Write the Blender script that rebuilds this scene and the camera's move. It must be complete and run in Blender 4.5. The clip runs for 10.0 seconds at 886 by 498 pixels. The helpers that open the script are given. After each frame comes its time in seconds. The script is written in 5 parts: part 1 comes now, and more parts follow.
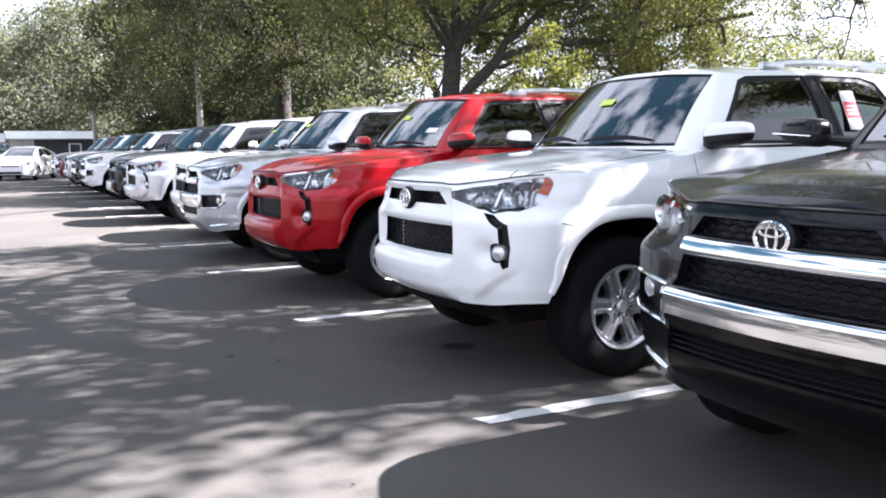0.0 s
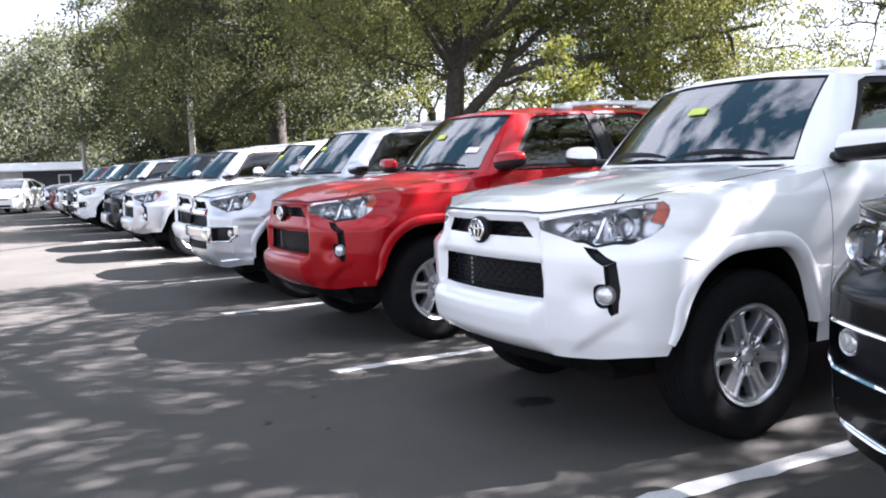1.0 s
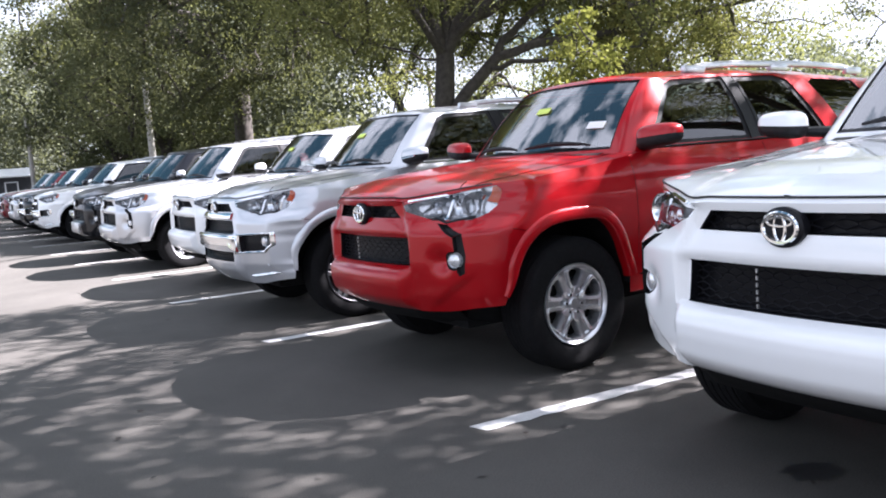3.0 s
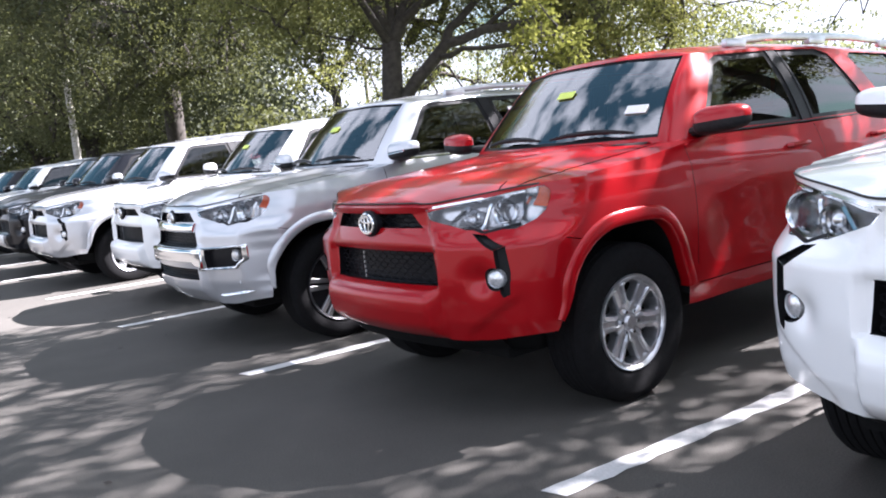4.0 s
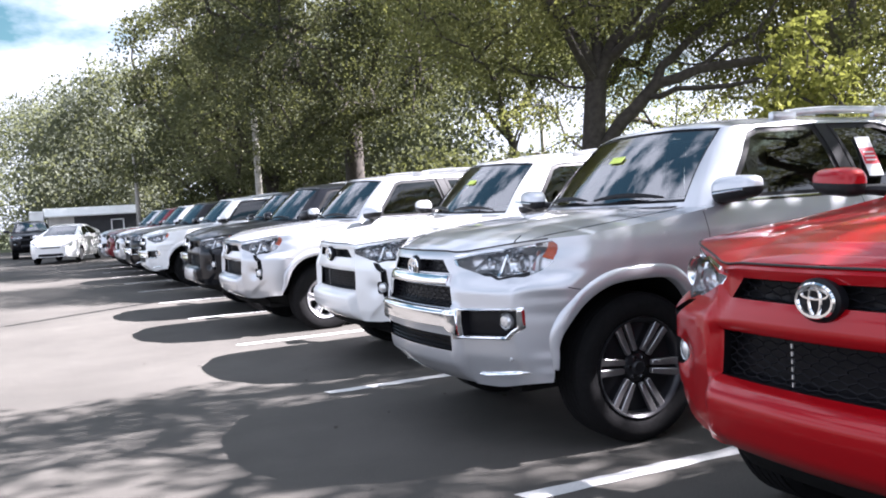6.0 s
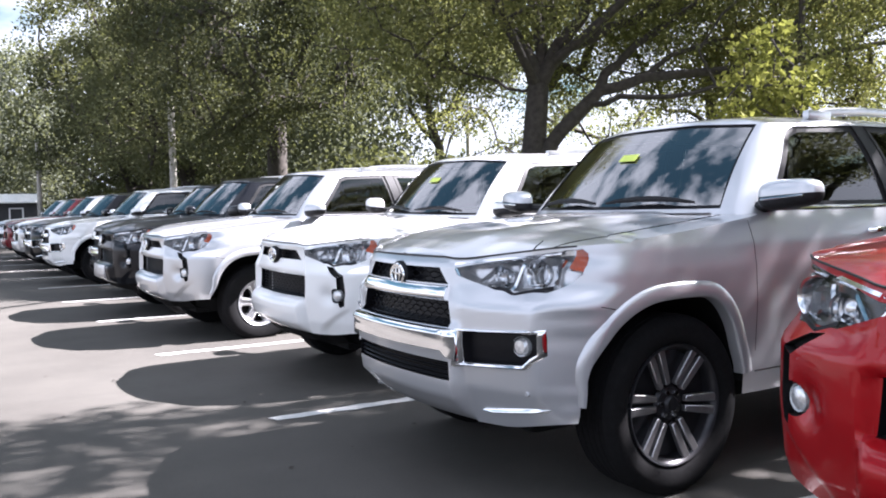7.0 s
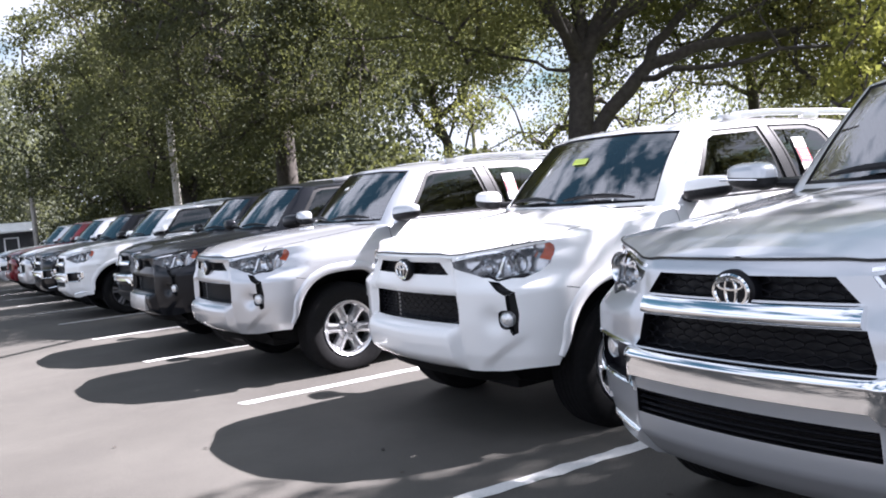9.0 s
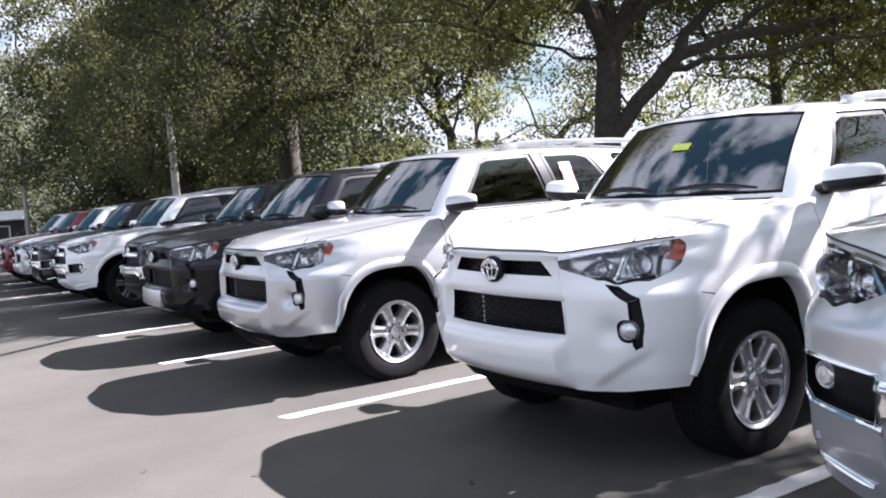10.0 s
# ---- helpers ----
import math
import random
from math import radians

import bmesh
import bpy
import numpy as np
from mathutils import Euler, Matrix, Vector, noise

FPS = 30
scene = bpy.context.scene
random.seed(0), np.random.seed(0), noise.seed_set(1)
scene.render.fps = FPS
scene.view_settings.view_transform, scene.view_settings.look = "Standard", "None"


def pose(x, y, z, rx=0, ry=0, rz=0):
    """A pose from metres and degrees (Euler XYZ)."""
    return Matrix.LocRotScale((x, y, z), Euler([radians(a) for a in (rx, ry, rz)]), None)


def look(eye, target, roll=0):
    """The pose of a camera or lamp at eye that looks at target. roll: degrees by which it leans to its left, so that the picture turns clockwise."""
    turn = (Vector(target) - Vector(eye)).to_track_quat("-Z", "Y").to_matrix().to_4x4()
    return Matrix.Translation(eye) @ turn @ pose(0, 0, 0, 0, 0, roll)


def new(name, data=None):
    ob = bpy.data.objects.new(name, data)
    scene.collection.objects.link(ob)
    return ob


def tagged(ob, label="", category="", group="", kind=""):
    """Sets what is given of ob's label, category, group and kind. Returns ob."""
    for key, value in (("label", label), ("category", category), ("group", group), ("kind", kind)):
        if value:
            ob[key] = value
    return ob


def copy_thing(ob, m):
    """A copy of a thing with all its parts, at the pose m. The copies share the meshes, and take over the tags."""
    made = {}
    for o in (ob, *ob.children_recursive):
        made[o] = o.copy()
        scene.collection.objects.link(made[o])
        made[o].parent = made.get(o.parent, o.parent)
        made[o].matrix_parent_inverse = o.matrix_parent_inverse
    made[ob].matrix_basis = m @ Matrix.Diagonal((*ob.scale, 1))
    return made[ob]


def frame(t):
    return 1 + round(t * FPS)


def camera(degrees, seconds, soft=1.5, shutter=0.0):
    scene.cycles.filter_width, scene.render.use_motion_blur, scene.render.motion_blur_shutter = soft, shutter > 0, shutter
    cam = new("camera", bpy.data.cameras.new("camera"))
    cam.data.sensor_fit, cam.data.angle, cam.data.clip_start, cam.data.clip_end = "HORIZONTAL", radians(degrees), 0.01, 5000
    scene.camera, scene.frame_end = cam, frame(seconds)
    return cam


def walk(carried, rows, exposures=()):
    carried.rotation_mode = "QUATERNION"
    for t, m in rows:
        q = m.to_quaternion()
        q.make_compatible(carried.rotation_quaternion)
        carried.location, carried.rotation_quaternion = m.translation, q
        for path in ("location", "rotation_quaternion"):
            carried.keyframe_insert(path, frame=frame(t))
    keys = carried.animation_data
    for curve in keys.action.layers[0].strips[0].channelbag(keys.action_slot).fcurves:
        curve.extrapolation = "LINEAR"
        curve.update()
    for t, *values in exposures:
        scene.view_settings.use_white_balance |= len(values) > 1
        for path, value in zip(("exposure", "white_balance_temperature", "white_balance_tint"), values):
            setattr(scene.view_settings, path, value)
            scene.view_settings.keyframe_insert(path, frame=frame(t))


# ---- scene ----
cam = camera(55.5, 10.0, soft=1.9)
PATH = [
    (0, (0.063, -0.297, 1.263), (1.004, 1.452, 1.022), -0.6),
    (0.5, (0.061, 0.108, 1.273), (0.995, 1.86, 1.032), -3.3),
    (1, (0.071, 0.61, 1.278), (1.033, 2.353, 1.086), -2.1),
    (1.5, (0.014, 1.048, 1.267), (1.057, 2.743, 1.072), -4.4),
    (2, (0.009, 1.506, 1.31), (0.987, 3.245, 1.17), -4.2),
    (2.5, (-0.088, 1.972, 1.286), (0.905, 3.698, 1.094), -4.9),
    (2.7, (-0.135, 2.132, 1.263), (0.878, 3.842, 1.04), -3.9),
    (3.8, (-0.047, 3.219, 1.308), (1.125, 4.829, 1.125), -6.9),
    (4, (-0.036, 3.381, 1.323), (1.142, 4.979, 1.079), -5.7),
    (4.5, (0.039, 3.821, 1.321), (1.078, 5.524, 1.179), -3.8),
    (5, (0.038, 4.266, 1.32), (1.166, 5.916, 1.27), -4.4),
    (5.5, (0.075, 4.766, 1.289), (1.011, 6.533, 1.241), -3.9),
    (5.7, (0.095, 4.967, 1.295), (0.977, 6.759, 1.189), -3.3),
    (6.8, (0.119, 5.957, 1.333), (1.092, 7.703, 1.261), -2.8),
    (7, (0.168, 6.179, 1.284), (1.232, 7.87, 1.186), -1.1),
    (7.5, (0.093, 6.586, 1.31), (1.285, 8.185, 1.169), -3.8),
    (8, (0.13, 7.062, 1.334), (1.329, 8.658, 1.209), -3.8),
    (8.5, (0.056, 7.516, 1.305), (1.235, 9.127, 1.186), -5.5),
    (9, (0.027, 7.985, 1.306), (1.106, 9.667, 1.205), -5.2),
    (9.4, (-0.015, 8.333, 1.307), (1.016, 10.044, 1.209), -3.9),
    (9.5, (0.055, 8.495, 1.293), (1.168, 10.152, 1.16), -3.6),
    (10, (-0.006, 8.89, 1.317), (1.089, 10.559, 1.201), -4.4),
]
EXPOSURES = [(t, stops, 5470, 23) for t, stops in ((0.0, 3.14), (2.0, 3.04), (2.5, 3.0), (4.0, 3.08), (4.5, 3.34), (5.0, 3.38), (5.5, 3.14), (7.0, 2.94), (8.5, 2.80), (9.5, 2.48), (10.0, 2.46))]
walk(cam, [(t, look(eye, target, roll)) for t, eye, target, roll in PATH], EXPOSURES)

# ---- light ----
SUN = Vector((0.71, -0.20, 0.69)).normalized()
world = bpy.data.worlds.new("sky")
scene.world = world
world.use_nodes = True
wt = world.node_tree
wt.nodes.clear()
w_out = wt.nodes.new("ShaderNodeOutputWorld")
w_bg = wt.nodes.new("ShaderNodeBackground")
w_sky = wt.nodes.new("ShaderNodeTexSky")
w_sky.sky_type = "NISHITA"
w_sky.sun_disc = False
w_sky.sun_elevation = math.asin(SUN.z)
w_sky.sun_rotation = math.atan2(SUN.x, SUN.y)
w_sky.dust_density = 1.5
w_co = wt.nodes.new("ShaderNodeTexCoord")
w_map = wt.nodes.new("ShaderNodeMapping")
w_map.inputs["Scale"].default_value = (1.0, 1.0, 2.2)
w_map.inputs["Location"].default_value = (0.35, 0.1, 0.0)
w_noise = wt.nodes.new("ShaderNodeTexNoise")
w_noise.inputs["Scale"].default_value = 2.9
w_noise.inputs["Detail"].default_value = 7.0
w_noise.inputs["Roughness"].default_value = 0.55
w_ramp = wt.nodes.new("ShaderNodeValToRGB")
w_ramp.color_ramp.elements[0].position, w_ramp.color_ramp.elements[1].position = 0.425, 0.535
w_mix = wt.nodes.new("ShaderNodeMix")
w_mix.data_type = "RGBA"
w_mix.inputs["B"].default_value = (4.2, 4.25, 4.02, 1)
wt.links.new(w_co.outputs["Generated"], w_map.inputs["Vector"])
wt.links.new(w_map.outputs["Vector"], w_noise.inputs["Vector"])
# cloud thickens towards the horizon
w_xyz, w_low, w_add = (wt.nodes.new(k) for k in ("ShaderNodeSeparateXYZ", "ShaderNodeMapRange", "ShaderNodeMath"))
w_low.inputs["From Min"].default_value, w_low.inputs["From Max"].default_value = 0.05, 0.26
w_low.inputs["To Min"].default_value, w_low.inputs["To Max"].default_value = 0.17, 0.0
w_add.operation = "ADD"
wt.links.new(w_co.outputs["Generated"], w_xyz.inputs["Vector"])
wt.links.new(w_xyz.outputs["Z"], w_low.inputs["Value"])
wt.links.new(w_noise.outputs["Fac"], w_add.inputs[0])
wt.links.new(w_low.outputs["Result"], w_add.inputs[1])
wt.links.new(w_add.outputs["Value"], w_ramp.inputs["Fac"])
wt.links.new(w_ramp.outputs["Color"], w_mix.inputs["Factor"])
w_tint = wt.nodes.new("ShaderNodeMix")
w_tint.data_type, w_tint.blend_type = "RGBA", "MULTIPLY"
w_tint.inputs["Factor"].default_value = 1.0
w_tint.inputs["B"].default_value = (0.33, 0.43, 0.31, 1)
wt.links.new(w_sky.outputs["Color"], w_tint.inputs["A"])
wt.links.new(w_tint.outputs["Result"], w_mix.inputs["A"])
wt.links.new(w_mix.outputs["Result"], w_bg.inputs["Color"])
w_bg.inputs["Strength"].default_value = 0.05
wt.links.new(w_bg.outputs["Background"], w_out.inputs["Surface"])

sun = new("sun", bpy.data.lights.new("sun", "SUN"))
sun.data.energy = 5.0
sun.data.angle = radians(0.53)
sun.data.color = (1.0, 0.90, 0.75)
sun.matrix_world = look(SUN * 80, (0, 0, 0))

# ---- materials ----
def nodes_of(name):
    m = bpy.data.materials.new(name)
    m.use_nodes = True
    return m, m.node_tree, m.node_tree.nodes["Principled BSDF"]


def noise_node(nt, scale, detail=4.0, rough=0.55, coord="Object"):
    c = nt.nodes.new("ShaderNodeTexCoord")
    n = nt.nodes.new("ShaderNodeTexNoise")
    n.inputs["Scale"].default_value, n.inputs["Detail"].default_value, n.inputs["Roughness"].default_value = scale, detail, rough
    nt.links.new(c.outputs[coord], n.inputs["Vector"])
    return n


def ramp_node(nt, fac, lo, hi, ca, cb):
    r = nt.nodes.new("ShaderNodeValToRGB")
    r.color_ramp.elements[0].position, r.color_ramp.elements[1].position = lo, hi
    r.color_ramp.elements[0].color, r.color_ramp.elements[1].color = (*ca, 1), (*cb, 1)
    nt.links.new(fac, r.inputs["Fac"])
    return r.outputs["Color"]


def mix_node(nt, fac, a, b, blend="MIX"):
    m = nt.nodes.new("ShaderNodeMix")
    m.data_type, m.blend_type = "RGBA", blend
    for sock, v in ((m.inputs["Factor"], fac), (m.inputs["A"], a), (m.inputs["B"], b)):
        if isinstance(v, (float, int)):
            sock.default_value = v
        elif isinstance(v, tuple):
            sock.default_value = (*v, 1)
        else:
            nt.links.new(v, sock)
    return m.outputs["Result"]


def bump_node(nt, bsdf, height, strength, dist):
    b = nt.nodes.new("ShaderNodeBump")
    b.inputs["Strength"].default_value, b.inputs["Distance"].default_value = strength, dist
    nt.links.new(height, b.inputs["Height"])
    nt.links.new(b.outputs["Normal"], bsdf.inputs["Normal"])


def plain(name, color, rough=0.5, metal=0.0, scale=30.0, vary=0.12, bump=0.0, coord="Object"):
    m, nt, b = nodes_of(name)
    n = noise_node(nt, scale, 5.0, 0.6, coord)
    lo, hi = tuple(c * (1 - vary) for c in color), tuple(min(1, c * (1 + vary)) for c in color)
    nt.links.new(ramp_node(nt, n.outputs["Fac"], 0.3, 0.7, lo, hi), b.inputs["Base Color"])
    b.inputs["Roughness"].default_value, b.inputs["Metallic"].default_value = rough, metal
    if bump:
        bump_node(nt, b, n.outputs["Fac"], bump, 0.004)
    return m


def paint(name, color, metal=0.0, rough=0.35, coat=1.0, dusty=0.014):
    """Car paint: base coat with a slight waviness of tone, clear coat, thin dust near the noise's peaks."""
    m, nt, b = nodes_of("paint_" + name)
    dust = noise_node(nt, 3.0, 6.0, 0.6)
    col = mix_node(nt, ramp_node(nt, dust.outputs["Fac"], 0.55, 0.8, (0, 0, 0), (dusty, dusty, dusty)), color, (0.45, 0.42, 0.38))
    nt.links.new(col, b.inputs["Base Color"])
    b.inputs["Metallic"].default_value, b.inputs["Roughness"].default_value = metal, rough
    b.inputs["Coat Weight"].default_value, b.inputs["Coat Roughness"].default_value = coat, 0.03
    b.inputs["Specular IOR Level"].default_value = 0.12
    if metal:
        fl = noise_node(nt, 900.0, 1.0, 0.5)
        bump_node(nt, b, fl.outputs["Fac"], 0.05, 0.0005)
    return m


def glass(name, tint, gloss=0.012, ior=1.5):
    """Thin pane: tinted see-through with a mirror sheen that grows towards grazing."""
    m = bpy.data.materials.new(name)
    m.use_nodes = True
    nt = m.node_tree
    nt.nodes.clear()
    out, mix = nt.nodes.new("ShaderNodeOutputMaterial"), nt.nodes.new("ShaderNodeMixShader")
    tr, gl, fr = nt.nodes.new("ShaderNodeBsdfTransparent"), nt.nodes.new("ShaderNodeBsdfGlossy"), nt.nodes.new("ShaderNodeFresnel")
    tr.inputs["Color"].default_value = (*tint, 1)
    gl.inputs["Roughness"].default_value = gloss
    gl.inputs["Color"].default_value = (1, 1, 1, 1)
    fr.inputs["IOR"].default_value = ior
    nt.links.new(fr.outputs["Fac"], mix.inputs["Fac"])
    nt.links.new(tr.outputs["BSDF"], mix.inputs[1])
    nt.links.new(gl.outputs["BSDF"], mix.inputs[2])
    nt.links.new(mix.outputs["Shader"], out.inputs["Surface"])
    return m


M_WHITE = paint("white", (0.86, 0.86, 0.85), 0.0, 0.30)
M_RED = paint("red", (0.33, 0.0020, 0.005), 0.22, 0.34, 0.62)
M_SILVER = paint("silver", (0.57, 0.582, 0.605), 0.62, 0.34)
M_MAROON = paint("maroon", (0.13, 0.003, 0.010), 0.2, 0.34, 0.7)
M_BLACKP = paint("black", (0.002, 0.002, 0.0025), 0.0, 0.25, 0.34, 0.003)
M_GREY = paint("grey", (0.006, 0.007, 0.010), 0.3, 0.30, 0.38, 0.003)
M_DARK = paint("charcoal", (0.004, 0.0045, 0.007), 0.3, 0.30, 0.38, 0.003)
M_PLASTIC = plain("black_plastic", (0.018, 0.018, 0.019), 0.45, 0.0, 60, 0.25, 0.15)
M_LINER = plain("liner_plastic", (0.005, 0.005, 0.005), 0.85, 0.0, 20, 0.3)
M_GRILLE = plain("grille_plastic", (0.009, 0.009, 0.011), 0.35, 0.0, 60, 0.2)
M_CHROME = plain("chrome", (0.86, 0.87, 0.88), 0.06, 1.0, 8, 0.03)
M_ALLOY = plain("alloy", (0.58, 0.585, 0.60), 0.28, 0.85, 14, 0.10)
M_ALLOYD = plain("alloy_dark", (0.022, 0.022, 0.025), 0.30, 0.4, 14, 0.15)
M_MACH = plain("machined_alloy", (0.34, 0.335, 0.34), 0.34, 0.85, 40, 0.10)
M_RUBBER = plain("tyre_rubber", (0.0065, 0.0065, 0.007), 0.88, 0.0, 45, 0.35, 0.25)
M_SEAL = plain("rubber_seal", (0.012, 0.012, 0.012), 0.6, 0.0, 40, 0.2)
M_WGLASS = glass("windshield_glass", (0.66, 0.72, 0.70), 0.008, 3.2)
M_SGLASS = glass("tinted_glass", (0.04, 0.044, 0.048), 0.008, 1.8)
M_FGLASS = glass("front_door_glass", (0.13, 0.14, 0.14), 0.008, 1.8)
for low_sheen in (M_PLASTIC, M_LINER, M_GRILLE, M_RUBBER):
    low_sheen.node_tree.nodes["Principled BSDF"].inputs["Specular IOR Level"].default_value = 0.16
M_LENS = glass("lens_glass", (0.93, 0.94, 0.95), 0.01, 1.45)
M_AMBER = plain("amber_lens", (0.62, 0.095, 0.012), 0.10, 0.0, 60, 0.15)
M_REFL = plain("reflector", (0.80, 0.81, 0.83), 0.12, 1.0, 30, 0.05)
M_HOUSING = plain("lamp_housing", (0.62, 0.62, 0.63), 0.22, 0.75, 30, 0.2)
M_FOG = plain("fog_lens", (0.74, 0.75, 0.76), 0.10, 0.6, 90, 0.25, 0.2)
M_SEAT = plain("seat_cloth", (0.10, 0.095, 0.09), 0.9, 0.0, 120, 0.2, 0.2)
M_DASH = plain("dash_plastic", (0.028, 0.028, 0.030), 0.7, 0.0, 80, 0.2, 0.1)
M_CARDW = plain("white_card", (0.82, 0.82, 0.80), 0.6, 0.0, 30, 0.03)
M_CARDR = plain("red_card", (0.70, 0.04, 0.06), 0.55, 0.0, 30, 0.05)
M_STICK = plain("yellow_sticker", (0.62, 0.74, 0.12), 0.55, 0.0, 30, 0.05)
M_BAR = plain("grey_print", (0.25, 0.25, 0.26), 0.6, 0.0, 30, 0.05)
M_BARK = plain("bark", (0.040, 0.034, 0.028), 0.95, 0.0, 9, 0.45, 0.9)
M_POLE = plain("weathered_pole", (0.36, 0.34, 0.31), 0.85, 0.0, 7, 0.3, 0.3)
M_ROOFW = plain("white_metal_roof", (0.88, 0.88, 0.87), 0.5, 0.0, 2, 0.06)
M_WALLB = plain("beige_siding", (0.52, 0.50, 0.46), 0.7, 0.0, 3, 0.12)
M_WALLD = plain("dark_siding", (0.045, 0.045, 0.048), 0.7, 0.0, 3, 0.2)
M_TARP = plain("dark_cover", (0.03, 0.033, 0.036), 0.7, 0.0, 3, 0.3)


def leaf_material(name, dark, light, yellow, share, thin=0.44):
    m = bpy.data.materials.new(name)
    m.use_nodes = True
    nt = m.node_tree
    nt.nodes.clear()
    geo = nt.nodes.new("ShaderNodeNewGeometry")
    tone = ramp_node(nt, geo.outputs["Random Per Island"], 0.0, share, dark, light)
    wide = noise_node(nt, 0.38, 4.0, 0.65)
    tone = mix_node(nt, ramp_node(nt, wide.outputs["Fac"], 0.48, 0.72, (0, 0, 0), (0.8, 0.8, 0.8)), tone, yellow)
    out, mix, add = nt.nodes.new("ShaderNodeOutputMaterial"), nt.nodes.new("ShaderNodeMixShader"), nt.nodes.new("ShaderNodeMixShader")
    df, tl, gl = nt.nodes.new("ShaderNodeBsdfDiffuse"), nt.nodes.new("ShaderNodeBsdfTranslucent"), nt.nodes.new("ShaderNodeBsdfGlossy")
    gl.inputs["Roughness"].default_value = 0.6
    mix.inputs["Fac"].default_value = thin
    add.inputs["Fac"].default_value = 0.012
    nt.links.new(tone, df.inputs["Color"])
    nt.links.new(mix_node(nt, 0.5, tone, (0.21, 0.225, 0.052)), tl.inputs["Color"])
    nt.links.new(df.outputs["BSDF"], mix.inputs[1])
    nt.links.new(tl.outputs["BSDF"], mix.inputs[2])
    nt.links.new(mix.outputs["Shader"], add.inputs[1])
    nt.links.new(gl.outputs["BSDF"], add.inputs[2])
    nt.links.new(add.outputs["Shader"], out.inputs["Surface"])
    return m


M_LEAF = leaf_material("oak_leaves", (0.067, 0.075, 0.042), (0.128, 0.138, 0.078), (0.165, 0.165, 0.080), 1.0)
M_LEAFY = leaf_material("sapling_leaves", (0.085, 0.095, 0.016), (0.19, 0.195, 0.035), (0.23, 0.205, 0.04), 1.0)
# sunlight is put into this colour: a lighter, yellower copy of the oak leaves
M_LEAFO = leaf_material("sunlit_tint_oak_leaves", (0.080, 0.082, 0.026), (0.185, 0.178, 0.058), (0.24, 0.205, 0.06), 1.0)
# haze over the distant woods is put into this paler, greyer leaf colour
M_LEAFW = leaf_material("hazed_woods_leaves", (0.086, 0.098, 0.078), (0.136, 0.150, 0.116), (0.15, 0.156, 0.104), 1.0)
M_LEAFA = leaf_material("forked_oak_leaves", (0.054, 0.062, 0.025), (0.150, 0.156, 0.062), (0.20, 0.184, 0.054), 1.0, 0.48)
M_LEAFD = leaf_material("far_leaves", (0.034, 0.040, 0.025), (0.066, 0.076, 0.044), (0.094, 0.094, 0.050), 1.0, 0.34)


def asphalt():
    m, nt, b = nodes_of("asphalt")
    big = noise_node(nt, 0.45, 7.0, 0.62)
    mid = noise_node(nt, 2.1, 6.0, 0.65)
    fine = noise_node(nt, 140.0, 3.0, 0.7)
    base = ramp_node(nt, big.outputs["Fac"], 0.3, 0.7, (0.070, 0.066, 0.059), (0.110, 0.104, 0.093))
    base = mix_node(nt, ramp_node(nt, mid.outputs["Fac"], 0.35, 0.75, (0, 0, 0), (0.35, 0.35, 0.35)), base, (0.060, 0.057, 0.053))
    grain = ramp_node(nt, fine.outputs["Fac"], 0.30, 0.72, (0.62, 0.62, 0.62), (1.25, 1.24, 1.22))
    nt.links.new(mix_node(nt, 1.0, base, grain, "MULTIPLY"), b.inputs["Base Color"])
    b.inputs["Roughness"].default_value = 0.86
    b.inputs["Specular IOR Level"].default_value = 0.18
    bump_node(nt, b, fine.outputs["Fac"], 0.5, 0.006)
    return m


def worn_paint():
    m, nt, b = nodes_of("worn_line_paint")
    n, f = noise_node(nt, 9.0, 6.0, 0.7), noise_node(nt, 120.0, 3.0, 0.7)
    wear = ramp_node(nt, n.outputs["Fac"], 0.58, 0.72, (0, 0, 0), (0.35, 0.35, 0.35))
    tone = ramp_node(nt, f.outputs["Fac"], 0.3, 0.7, (0.46, 0.455, 0.44), (0.62, 0.615, 0.60))
    nt.links.new(mix_node(nt, wear, tone, (0.26, 0.255, 0.25)), b.inputs["Base Color"])
    b.inputs["Roughness"].default_value = 0.8
    bump_node(nt, b, f.outputs["Fac"], 0.4, 0.004)
    return m


M_ASPHALT, M_LINE = asphalt(), worn_paint()
M_GRASS = plain("grass_ground", (0.055, 0.068, 0.026), 0.95, 0.0, 1.5, 0.5, 0.6)
M_CURB = plain("curb_concrete", (0.36, 0.35, 0.33), 0.85, 0.0, 12, 0.2, 0.4)
M_STAIN = plain("oil_stain", (0.018, 0.018, 0.018), 0.6, 0.0, 14, 0.3)

# ---- mesh helpers ----
def part(name, bm, material, parent=None, label="", smooth=35.0):
    """Links a bmesh as one mesh object under a thing or a part."""
    me = bpy.data.meshes.new(name)
    bm.to_mesh(me)
    bm.free()
    if smooth:
        me.shade_smooth()
        me.set_sharp_from_angle(angle=radians(smooth))
    me.materials.append(material)
    ob = new(name, me)
    ob.parent = parent
    return tagged(ob, label)


def thing(name, m, label, category, group="", kind=""):
    ob = new(name)
    ob.empty_display_size = 0.2
    ob.matrix_world = m
    return tagged(ob, label, category, group, kind)


